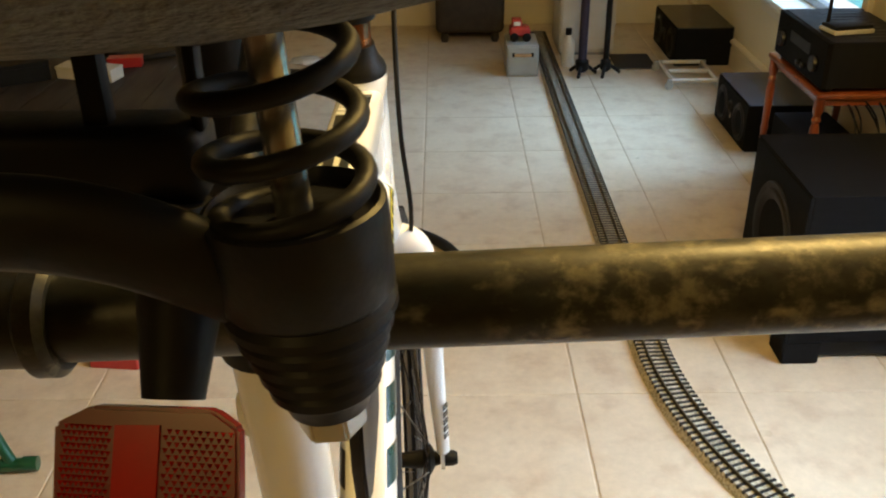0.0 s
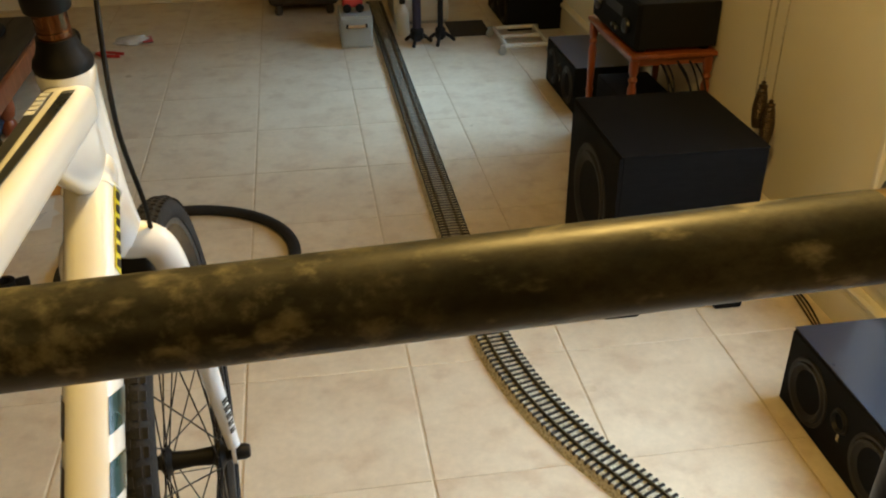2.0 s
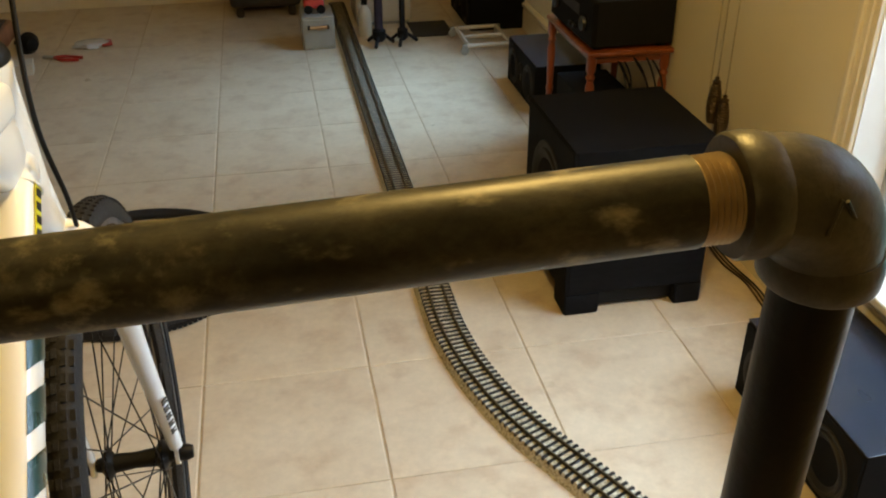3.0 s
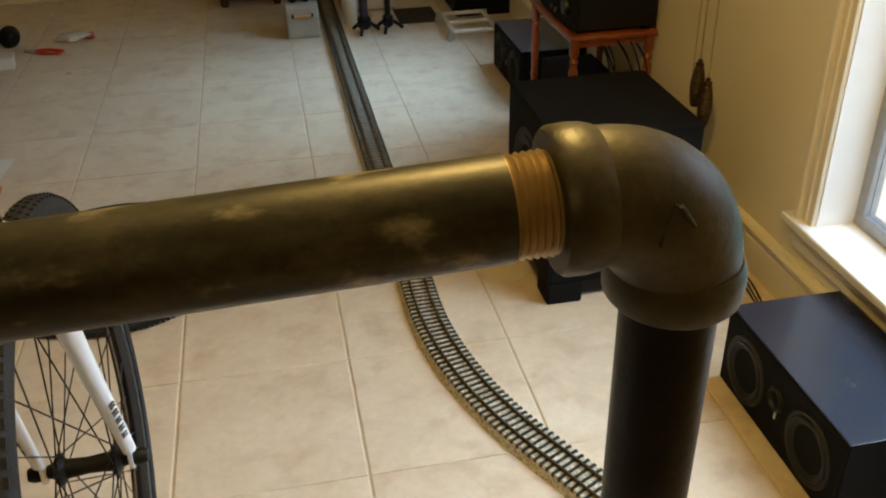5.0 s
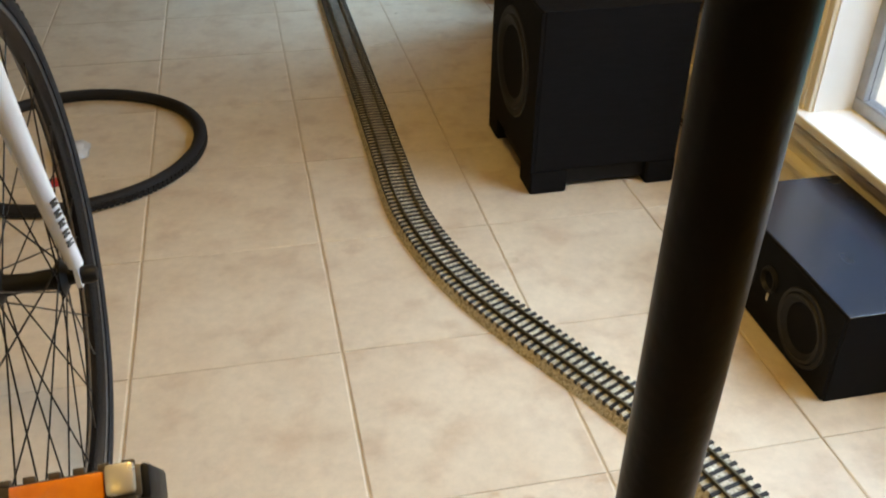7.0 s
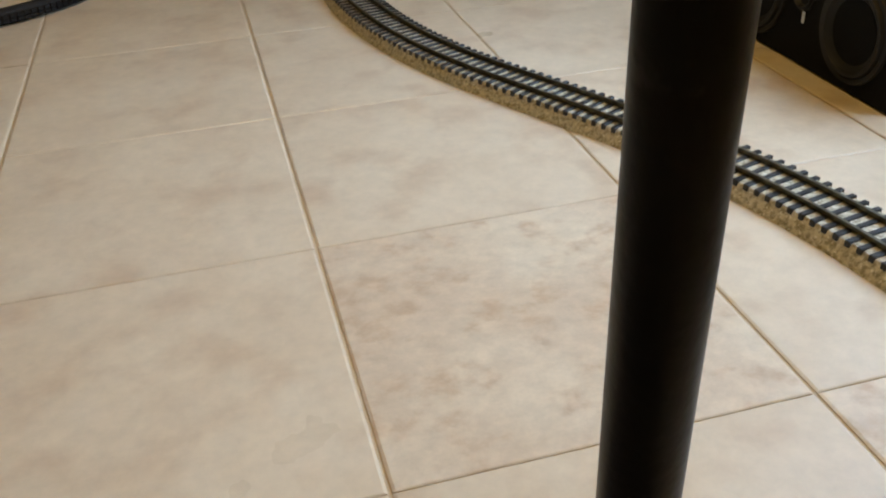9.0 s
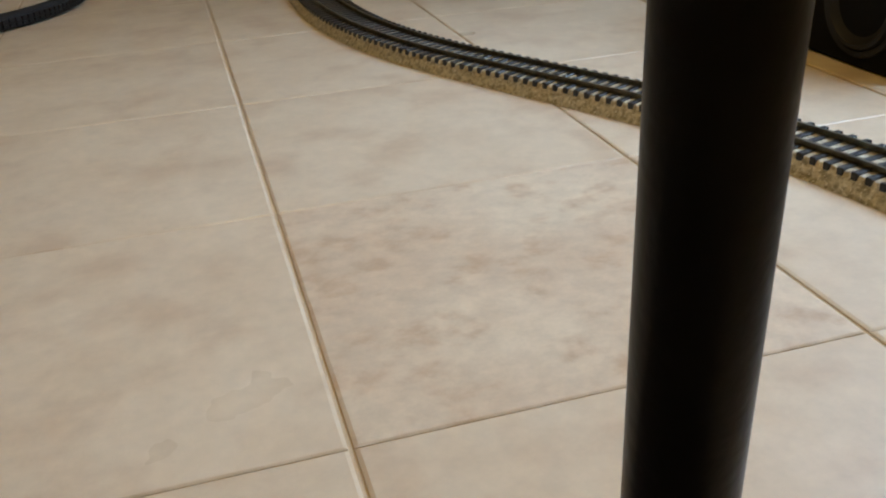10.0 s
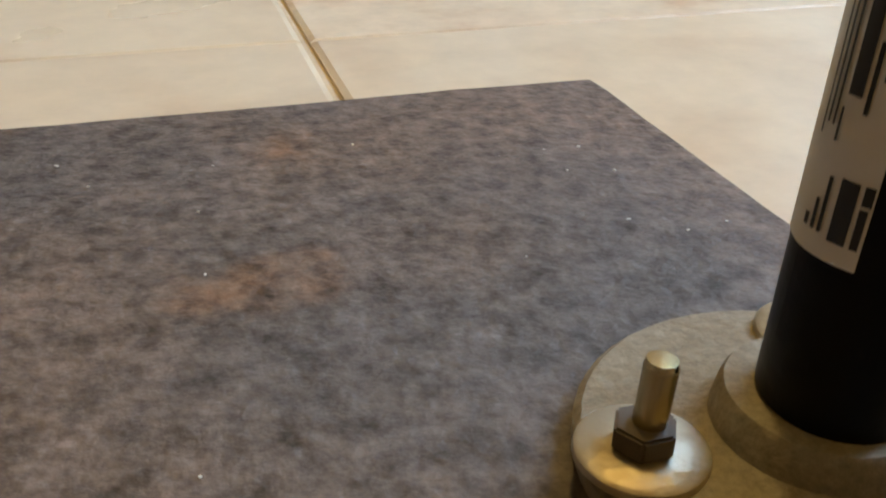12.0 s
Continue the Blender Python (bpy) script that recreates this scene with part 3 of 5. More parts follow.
rim = [grid[i][0] for i in range(nx + 1)] + [grid[nx][j] for j in range(1, ny + 1)] + [grid[i][ny] for i in range(nx - 1, -1, -1)] + [grid[0][j] for j in range(ny - 1, 0, -1)]
low = [bm.verts.new((v.co.x, v.co.y, 0.0)) for v in rim]
for i in range(len(rim)):
    j = (i + 1) % len(rim)
    bm.faces.new((rim[i], rim[j], low[j], low[i]))
board = part("base_board", bm, M_BOARD, stand, "dark scratched heavy board")
random.seed(4)
bm = bmesh.new()
for i in range(60):
    x, y, s = random.uniform(0.12, 0.42), random.uniform(0.12, 0.41), random.uniform(0.0001, 0.00036)
    box(bm, (-s, -s * random.uniform(0.5, 3), 0), (s, s, s), m=pose(x, y, 0.0122, 0, 0, random.uniform(0, 180)))
tagged(part("dust_crumbs", bm, M_LABEL, None, smooth=False), "pale crumbs of dust scattered on the dark board", "crumbs", kind="stuff")

# ---- the bicycle ----
HUB = Vector((-0.041, 0.860, 0.560))
BIKE = Matrix.Translation(HUB) @ pose(0, 0, 0, 0, 0, 0.2) @ pose(0, 0, 0, -11.0, 0, 0) @ pose(0, 0, 0, 0, -1.9, 0)
BACK = BIKE.inverted()
bike = thing("bicycle", (0, 0, 0), "white and black hybrid bicycle hung by its saddle over the pipe", "bicycle")
bike.matrix_world = BIKE


def bpart(name, bm, mat, label="", parent=None, smooth=True):
    return part(name, bm, mat, parent or bike, label, smooth)


def wpart(name, bm, mat, label="", parent=None):
    """A part made in the room's metres."""
    bmesh.ops.transform(bm, matrix=BACK, verts=bm.verts)
    return part(name, bm, mat, parent or bike, label)


def L(f, w, v=0.0):
    return Vector((v, f, w))


def ovaltube(bm, a, b, wa, ha, wb, hb, n=10, sides=28, power=2.6):
    """A straight tube with a rounded-square section that changes from (wa, ha) to (wb, hb)."""
    a, b = Vector(a), Vector(b)
    d = (b - a).normalized()
    side = Vector((1, 0, 0))
    up = side.cross(d)
    rings = []
    for i in range(n + 1):
        t = i / n
        w, h = wa + (wb - wa) * t, ha + (hb - ha) * t
        ring = []
        for k in range(sides):
            q = 2 * math.pi * k / sides
            cx, sx = math.cos(q), math.sin(q)
            ring.append(bm.verts.new(a.lerp(b, t) + side * (w / 2 * math.copysign(abs(cx) ** (2 / power), cx)) + up * (h / 2 * math.copysign(abs(sx) ** (2 / power), sx))))
        rings.append(ring)
    for p, q in zip(rings, rings[1:]):
        for k in range(sides):
            bm.faces.new((p[k], p[(k + 1) % sides], q[(k + 1) % sides], q[k]))
    bm.faces.new(rings[0])
    bm.faces.new(rings[-1])
    return bm


HT0, HT1 = L(-0.252, 0.538), L(-0.200, 0.384)
TT0, TT1 = L(-0.256, 0.506), L(-0.735, 0.448)
DT0, DT1 = L(-0.228, 0.446), L(-0.600, 0.035)
ST1 = L(-0.742, 0.495)
main = bpart("frame", ovaltube(bmesh.new(), DT0, DT1, 0.044, 0.048, 0.048, 0.048), M_WHITE, "glossy white aluminium frame")
bpart("top_tube", ovaltube(bmesh.new(), TT0, TT1, 0.042, 0.040, 0.036, 0.030, power=3.4), M_WHITE, parent=main)
bpart("head_tube", lathe(bmesh.new(), [(0, 0), (0.0245, 0), (0.0255, 0.004), (0.0235, 0.02), (0.0235, 0.12), (0.0265, 0.160), (0.0265, 0.168), (0, 0.168)], 36, along(HT0, HT1)), M_WHITE, parent=main)
bpart("seat_tube", tube(bmesh.new(), [DT1, ST1], 0.0170, 28), M_WHITE, parent=main)
bpart("bottom_bracket", tube(bmesh.new(), [DT1 + Vector((-0.036, 0, 0)), DT1 + Vector((0.036, 0, 0))], 0.022, 28), M_WHITE, parent=main)
# the gusset where the top tube flares into the head tube
bpart("gusset", ovaltube(bmesh.new(), L(-0.238, 0.470), L(-0.375, 0.487), 0.036, 0.105, 0.032, 0.026, power=2.4), M_WHITE, parent=main)
# weld bead
bm = bmesh.new()
c = DT0.lerp(DT1, 0.05)
dd = (DT1 - DT0).normalized()
uu = Vector((1, 0, 0)).cross(dd)
tube(bm, [c + 0.0240 * (math.cos(2 * math.pi * k / 36) * Vector((1, 0, 0)) + math.sin(2 * math.pi * k / 36) * uu) for k in range(36)], [0.0014 + 0.0004 * (k % 2) for k in range(36)], 8, closed=True)
bpart("weld_bead", bm, M_WHITE, parent=main)


def decal(name, start, d, side, up, pieces, mat, lift):
    """Flat stickers: each piece is an outline of (along, across) pairs laid on a tube."""
    bm = bmesh.new()
    for outline in pieces:
        lo = [bm.verts.new(start + d * a + side * s + up * (lift - 0.0002)) for a, s in outline]
        hi = [bm.verts.new(start + d * a + side * s + up * (lift + 0.0003)) for a, s in outline]
        bm.faces.new(hi)
        for i in range(len(lo)):
            j = (i + 1) % len(lo)
            bm.faces.new((lo[i], lo[j], hi[j], hi[i]))
    return bpart(name, bm, mat, parent=main, smooth=False)


tt = (TT1 - TT0).normalized()
ttup = Vector((1, 0, 0)).cross(tt) * -1
ttup = ttup if ttup.z > 0 else -ttup
X = Vector((1, 0, 0))
for s in (-1, 1):
    out = [(0.030, s * 0.0035), (0.030, s * 0.0135), (0.24, s * 0.0085), (0.40, s * 0.0050), (0.40, s * 0.0035), (0.24, s * 0.0022)]
    decal("stripe", TT0, tt, X, ttup, [out], M_DECAL, 0.0200)
decal("name_block", TT0, tt, X, ttup, [[(0.034 + i * 0.0125, -0.0122), (0.034 + i * 0.0125, -0.0050), (0.043 + i * 0.0125, -0.0050), (0.043 + i * 0.0125, -0.0120)] for i in range(5)], M_WHITE, 0.0206)
# big slanted blocks down the side and face of the down tube
dtup = X.cross(dd)
dtup = dtup if dtup.z > 0 else -dtup
for s in (1, -1):
    bm = bmesh.new()
    for i in range(7):
        a = 0.150 + i * 0.052
        rows_ = []
        for k in range(7):
            q = radians(-25 + 12.5 * k)
            cq, sq = math.cos(q), math.sin(q)
            off = X * (s * 0.0236 * abs(cq) ** (2 / 2.6)) + dtup * (0.0246 * math.copysign(abs(sq) ** (2 / 2.6), sq))
            rows_.append([bm.verts.new(DT0 + dd * (a + e + 0.0035 * k) + off) for e in (0.0, 0.031)])
        for (p0, p1), (p2, p3) in zip(rows_, rows_[1:]):
            bm.faces.new((p0, p1, p3, p2))
    bpart("side_block", bm, M_GREEN_DECAL if s > 0 else M_DECAL, parent=main)
decal("name_sticker", DT0, dd, dtup, X, [[(0.026, -0.005), (0.108, -0.005), (0.108, 0.011), (0.026, 0.011)]], M_YELLOW, 0.0226)
decal("sticker_print", DT0, dd, dtup, X, [[(0.030 + i * 0.013, -0.003), (0.038 + i * 0.013, -0.003), (0.040 + i * 0.013, 0.009), (0.033 + i * 0.013, 0.009)] for i in range(6)], M_INK, 0.0232)
# bottle bosses
for a in (0.335, 0.40):
    c = DT0 + dd * a + dtup * 0.0245
    bpart("bottle_boss", lathe(bmesh.new(), [(0, 0), (0.0085, 0), (0.0085, 0.0014), (0.0060, 0.0030), (0.0030, 0.0030), (0.0028, 0.0012), (0, 0.0012)], 24, along(c, c + dtup)), M_WHITE, parent=main)

# headset, spacers and the foot of the stem
hd = (HT0 - HT1).normalized()
bpart("headset_cover", lathe(bmesh.new(), [(0, 0), (0.0248, 0), (0.0252, 0.004), (0.0236, 0.009), (0.0198, 0.014), (0.0170, 0.022), (0.0160, 0.028), (0, 0.028)], 36, along(HT0, HT0 + hd)), M_BLACK, "black plastic headset cover")
bpart("spacer", lathe(bmesh.new(), [(0, 0.028), (0.0138, 0.028), (0.0140, 0.034), (0.0133, 0.0345), (0.0140, 0.035), (0.0140, 0.052), (0, 0.052)], 36, along(HT0, HT0 + hd)), M_COPPER, "dark copper headset spacers")
bpart("stem", lathe(bmesh.new(), [(0, 0.052), (0.0192, 0.052), (0.0198, 0.058), (0.0198, 0.098), (0, 0.10)], 36, along(HT0, HT0 + hd)), M_BLACK, "black stem clamp")
# fork
CROWN = HT1 - hd * 0.012
fork = bpart("fork", lathe(bmesh.new(), [(0, -0.004), (0.026, -0.004), (0.0275, 0.004), (0.025, 0.018), (0.020, 0.030), (0, 0.032)], 32, along(CROWN + hd * 0.012, CROWN - hd)), M_WHITE, "glossy white fork")
for s in (-1, 1):
    path = bez([CROWN + Vector((s * 0.010, 0.0, -0.008)), CROWN + Vector((s * 0.038, 0.006, -0.020)), CROWN + Vector((s * 0.050, 0.030, -0.075)), L(-0.098, 0.182, s * 0.050), L(-0.012, 0.018, s * 0.054)], 8)
    n = len(path)
    blade = bpart("fork_blade", tube(bmesh.new(), path, [0.0185 - 0.0105 * (i / (n - 1)) for i in range(n)], 20, squash=(0.82, 1.1)), M_WHITE, parent=fork)
    bm = prism(bmesh.new(), rounded(0.019, 0.034, 0.008), -0.0025, 0.0025, Matrix.Translation(L(-0.003, 0.004, s * 0.0525)) @ pose(0, 0, 0, 90, 0, 90))
    bpart("dropout", bm, M_WHITE, parent=fork)
    a, b = path[26], path[-1]
    d = (b - a).normalized()
    bm = bmesh.new()
    n = Vector((s * 0.55, -0.70, 0.45))
    n = (n - d * n.dot(d)).normalized()
    cross = n.cross(d)
    for i in range(5):
        c = a.lerp(b, 0.26 + 0.112 * i) + n * (0.0104 - 0.0007 * i)
        face = Matrix((cross, d, n)).transposed().to_4x4()
        for lo, hi in (((-0.0042, -0.0046, -0.001), (0.0042, -0.0022, 0.0007)), ((-0.0042, 0.0012, -0.001), (0.0042, 0.0036, 0.0007)), ((-0.0030, -0.0022, -0.001), (0.0006, 0.0012, 0.0007))):
            box(bm, lo, hi, m=Matrix.Translation(c) @ face)
    bpart("name_block", bm, M_DECAL, parent=fork, smooth=False)
# brake calliper behind the crown and cables
bm = box(bmesh.new(), (-0.024, -0.016, -0.030), (0.024, 0.014, 0.012), 0.008, 3, m=Matrix.Translation(CROWN + Vector((0.0, 0.038, -0.035))))
bpart("brake_calliper", bm, M_BLACK, "black brake calliper")
bpart("brake_cable", tube(bmesh.new(), bez([HT0 + Vector((0.040, 0.050, 0.20)), HT0 + Vector((0.034, 0.012, 0.06)), HT0 + Vector((0.034, -0.004, -0.05)), CROWN + Vector((0.038, -0.022, 0.03)), CROWN + Vector((0.032, 0.020, -0.03))], 10), 0.0024, 10), M_BLACK, "black cable housing")
bpart("gear_cable", tube(bmesh.new(), bez([HT0 + Vector((-0.075, 0.050, 0.20)), HT0 + Vector((-0.085, 0.02, 0.05)), HT0 + Vector((-0.060, -0.02, -0.05)), TT0 + tt * 0.1 + Vector((-0.022, 0, -0.012))], 10), 0.0024, 10), M_BLACK, "black cable housing")

# front wheel
R_RIM, R_TYRE = 0.309, 0.341
wheel = bpart("front_wheel", lathe(bmesh.new(), [(R_RIM - 0.020, -0.0035), (R_RIM - 0.004, -0.0115), (R_RIM + 0.006, -0.0125), (R_RIM + 0.006, 0.0125), (R_RIM - 0.004, 0.0115), (R_RIM - 0.020, 0.0035), (R_RIM - 0.020, -0.0035)], 96, pose(0, 0, 0, 0, 90, 0)), M_RIM, "spoked front wheel with a glossy black rim")
prof = []
for i in range(17):
    q = radians(-125 + 250 * i / 16)
    prof.append((R_TYRE - 0.0178 + 0.0178 * math.cos(q), 0.0178 * math.sin(q)))
bpart("tyre", lathe(bmesh.new(), prof, 110, pose(0, 0, 0, 0, 90, 0)), M_RUBBER, "black treaded rubber tyre", parent=wheel)
bm = bmesh.new()
for k in range(120):
    q = 2 * math.pi * k / 120
    for s in (-1, 1):
        for v, rr in ((0.0045, 0.0002), (0.0115, -0.0034)):
            c = Vector((s * v, math.cos(q + 0.013 * s) * (R_TYRE + rr), math.sin(q + 0.013 * s) * (R_TYRE + rr)))
            box(bm, (-0.0026, -0.0052, -0.0014), (0.0026, 0.0052, 0.0010), m=Matrix.Translation(c) @ pose(0, 0, 0, math.degrees(q) - 90 + 90, 0, 0) @ pose(0, 0, 0, -90, 0, 0) @ pose(0, 0, 0, 0, 0, 0))
bpart("tread", bm, M_RUBBER, parent=wheel, smooth=False)
for s in (-1, 1):
    bm = lathe(bmesh.new(), [(R_RIM - 0.004, s * 0.0118), (R_RIM - 0.003, s * 0.0121), (R_RIM + 0.006, s * 0.0128), (R_RIM + 0.0062, s * 0.0124)], 96, pose(0, 0, 0, 0, 90, 0))
    bpart("brake_track", bm, M_RIMGREY, parent=wheel)
hub = bpart("hub", lathe(bmesh.new(), [(0, -0.049), (0.008, -0.049), (0.010, -0.042), (0.0205, -0.036), (0.0205, -0.032), (0.0125, -0.026), (0.0105, 0), (0.0125, 0.026), (0.0205, 0.032), (0.0205, 0.036), (0.010, 0.042), (0.008, 0.049), (0, 0.049)], 32, pose(0, 0, 0, 0, 90, 0)), M_BLACK, "black alloy hub", parent=wheel)
for s in (-1, 1):
    bpart("axle_nut", lathe(bmesh.new(), [(0, 0.054), (0.0095, 0.054), (0.0105, 0.057), (0.0105, 0.066), (0.0080, 0.072), (0, 0.0725)], 24, pose(0, 0, 0, 0, 90 * s, 0)), M_BLACK, parent=wheel)
for k in range(32):
    s = -1 if k % 2 else 1
    q = 2 * math.pi * k / 32
    lean = radians(62) * (1 if (k // 2) % 2 else -1)
    a = Vector((s * 0.034, math.cos(q + lean) * 0.0180, math.sin(q + lean) * 0.0180))
    b = Vector((s * 0.002, math.cos(q) * (R_RIM - 0.018), math.sin(q) * (R_RIM - 0.018)))
    sp = bpart("spoke", tube(bmesh.new(), [a, b], 0.00105, 6), M_SPOKE, parent=wheel)
bm = bmesh.new()
tube(bm, [Vector((0.0, math.cos(2.0) * (R_RIM - 0.05), math.sin(2.0) * (R_RIM - 0.05))), Vector((0, math.cos(2.0) * (R_RIM - 0.018), math.sin(2.0) * (R_RIM - 0.018)))], 0.003, 10)
bpart("valve", bm, M_BLACK, parent=wheel)

# seat post, crank and pedal
POST = ST1 + (ST1 - DT1).normalized() * 0.10
bpart("seat_post", tube(bmesh.new(), [ST1 - (ST1 - DT1).normalized() * 0.03, POST + (ST1 - DT1).normalized() * 0.05], 0.0125, 24), M_SHADOWGREY, "dark slate seat post")
bpart("seat_collar", lathe(bmesh.new(), [(0.0172, 0), (0.0205, 0), (0.0205, 0.018), (0.0140, 0.018)], 28, along(ST1 - (ST1 - DT1).normalized() * 0.014, POST)), M_BLACK)
PED = Vector((0.082, DT1.y + 0.1650, DT1.z - 0.024))
PED_END = PED
bpart("crank_arm", ovaltube(bmesh.new(), DT1 + Vector((0.060, 0, 0)), Vector((0.060, PED.y, PED.z)), 0.013, 0.030, 0.012, 0.024), M_BLACK, "black crank arm")
bpart("crank_spindle", tube(bmesh.new(), [DT1 + Vector((-0.05, 0, 0)), DT1 + Vector((0.066, 0, 0))], 0.011, 20), M_STEEL)
pm = Matrix.Translation(PED + Vector((0.032, 0, 0))) @ pose(0, 0, 0, -40, 0, 0)
bm = bmesh.new()
box(bm, (-0.050, -0.036, -0.0105), (0.050, -0.028, 0.0105), 0.002, m=pm)
box(bm, (-0.050, 0.028, -0.0105), (0.050, 0.036, 0.0105), 0.002, m=pm)
box(bm, (-0.050, -0.034, -0.012), (-0.040, 0.034, 0.012), 0.002, m=pm)
for i in range(6):
    x = -0.042 + i * 0.016
    for y in (-0.036, 0.030):
        box(bm, (x, y, 0.010), (x + 0.008, y + 0.006, 0.0145), 0.001, m=pm)
        box(bm, (x, y, -0.0145), (x + 0.008, y + 0.006, -0.010), 0.001, m=pm)
tube(bm, [pm @ Vector((-0.062, 0, 0)), pm @ Vector((0.050, 0, 0))], 0.009, 16)
pedal = bpart("pedal", bm, M_PEDAL, "worn metal cage pedal", smooth=True)
part("end_cap", box(bmesh.new(), (0.047, -0.035, -0.014), (0.056, 0.036, 0.011), 0.004, m=pm), M_BLACK, pedal, "black pedal end")
part("bracket", box(bmesh.new(), (0.027, -0.0425, -0.0085), (0.0465, -0.0345, 0.0125), 0.003, m=pm), M_GOLDMETAL, pedal, "polished metal pedal bracket")
part("pedal_reflector", box(bmesh.new(), (-0.034, -0.0405, -0.009), (0.026, -0.0355, 0.009), 0.0015, m=pm), M_AMBER, pedal, "ribbed amber reflector")
part("pedal_reflector", box(bmesh.new(), (-0.034, 0.0355, -0.009), (0.026, 0.0405, 0.009), 0.0015, m=pm), M_AMBER, pedal, "ribbed amber reflector")

# saddle, in the room's metres
SX = -0.060


def saddle_half(y):
    """Half width of the saddle at a distance along it."""
    t = (y - 0.005) / 0.27
    if t < 0.12:
        return 0.104 * math.sqrt(max(1 - ((0.12 - t) / 0.135) ** 2, 0.02))
    return 0.019 + 0.085 * (1 - min((t - 0.12) / 0.85, 1)) ** 1.05


bm = bmesh.new()
rings = []
for i in range(27):
    y = 0.004 + 0.27 * (i / 26) ** 1.15
    h = saddle_half(y)
    ring = []
    for k in range(32):
        q = 2 * math.pi * k / 32
        cx, sx = math.cos(q), math.sin(q)
        z = 1.3680 + (0.030 if sx > 0 else 0.020) * math.copysign(abs(sx) ** 0.8, sx) * (0.55 + 0.45 * min(i / 3, 1))
        ring.append(bm.verts.new((SX + h * math.copysign(abs(cx) ** 0.75, cx), y, z + 0.004 * abs(cx) * (sx < 0))))
    rings.append(ring)
for a, b in zip(rings, rings[1:]):
    for k in range(32):
        bm.faces.new((a[k], a[(k + 1) % 32], b[(k + 1) % 32], b[k]))
bm.faces.new(rings[0])
bm.faces.new(rings[-1])
saddle = wpart("saddle", bm, M_FABRIC, "sprung saddle in grey textured vinyl")
bm = bmesh.new()
box(bm, (SX - 0.060, 0.058, 1.352), (SX + 0.058, 0.100, 1.362), 0.003)
wpart("saddle_plate", bm, M_BLACK, "black pressed steel saddle plate", saddle)
for s in (-1, 1):
    o = Vector((SX + (0.0463 if s > 0 else -0.058), 0.072, 0.0045))
    tip = Matrix.Translation(o + Vector((0, 0, 1.33))) @ pose(0, 0, 0, 0, -4.5, 0) @ Matrix.Translation(-o - Vector((0, 0, 1.33)))
    bm = bmesh.new()
    turns, n = 4.6, 130
    tube(bm, [o + Vector((0.0146 * math.cos(2 * math.pi * turns * i / n + 0.4), 0.0146 * math.sin(2 * math.pi * turns * i / n + 0.4), 1.296 + 0.056 * i / n)) for i in range(n + 1)], 0.0022, 12)
    bmesh.ops.transform(bm, matrix=tip, verts=bm.verts)
    spring = wpart("spring", bm, M_BLACK, "black coil spring", saddle)
    wpart("spring_bolt", tube(bmesh.new(), [tip @ (o + Vector((0, 0, 1.25))), tip @ (o + Vector((0, 0, 1.352)))], 0.0037, 16), M_STEEL, "bright steel bolt", spring)
    bm = bmesh.new()
    prof = [(0.0, 1.3005), (0.0150, 1.3005), (0.0168, 1.3035), (0.0178, 1.3030), (0.0180, 1.3005), (0.0176, 1.2850)]
    for i in range(5):
        r = 0.0172 - 0.0014 * i
        prof += [(r - 0.0007, 1.2835 - i * 0.0045), (r + 0.0004, 1.2820 - i * 0.0045), (r + 0.0003, 1.2800 - i * 0.0045)]
    prof += [(0.0098, 1.2600), (0.0088, 1.2565), (0.0, 1.2565)]
    lathe(bm, prof, 40, tip @ Matrix.Translation(o))
    wpart("bellows", bm, M_SHADOWGREY, "ribbed black rubber bellows", spring)
    bm = prism(bmesh.new(), [(0.0076 * math.cos(radians(60 * i)), 0.0076 * math.sin(radians(60 * i))) for i in range(6)], 1.2500, 1.2568, tip @ Matrix.Translation(o))
    bmesh.ops.bevel(bm, geom=list(bm.edges), offset=0.0006, segments=2, affect="EDGES")
    wpart("spring_nut", bm, M_STEEL, "bright steel nut", spring)
    # bent strap from the spring's foot to the post
    if s > 0:
        wpart("saddle_rail", tube(bmesh.new(), bez([o + Vector((-s * 0.010, 0.004, 1.279)), o + Vector((-s * 0.018, 0.050, 1.291)), (SX + s * 0.021, 0.17, 1.300), (SX + s * 0.020, 0.235, 1.335)], 10), 0.0036, 12), M_BLACK, "black saddle rail", saddle)
bm = bmesh.new()
tube(bm, bez([(SX - 0.058, 0.068, 1.292), (SX - 0.024, 0.062, 1.307), (SX, 0.060, 1.310), (SX + 0.020, 0.062, 1.305), (SX + 0.040, 0.068, 1.292)], 8), 0.0085, 16, squash=(0.7, 1.1))
wpart("rear_bridge", bm, M_BLACK, "black curved saddle bridge", saddle)
# black pressed carrier between the springs, and its upright strap
wpart("carrier", box(bmesh.new(), (SX - 0.062, 0.094, 1.296), (SX + 0.026, 0.112, 1.3140), 0.004, 3), M_BLACK, "black pressed steel spring carrier", saddle)
wpart("strap", box(bmesh.new(), (SX + 0.0005, 0.098, 1.3120), (SX + 0.0065, 0.104, 1.3540), 0.0015), M_BLACK, "", saddle)
wpart("strap", box(bmesh.new(), (SX + 0.0235, 0.098, 1.3120), (SX + 0.0265, 0.104, 1.3540), 0.001), M_BLACK, "", saddle)
# guard blade beside the spring, straddling the pipe
blade_line = [(0.098, 1.258), (0.103, 1.275), (0.117, 1.283), (0.132, 1.278), (0.141, 1.262), (0.145, 1.238), (0.145, 1.218), (0.140, 1.206), (0.126, 1.202), (0.108, 1.201), (0.098, 1.207), (0.093, 1.222), (0.092, 1.240)]
bm = prism(bmesh.new(), blade_line, -0.0018, 0.0018, Matrix(((0, 0, 1, -0.0055), (1, 0, 0, 0), (0, 1, 0, 0), (0, 0, 0, 1))))
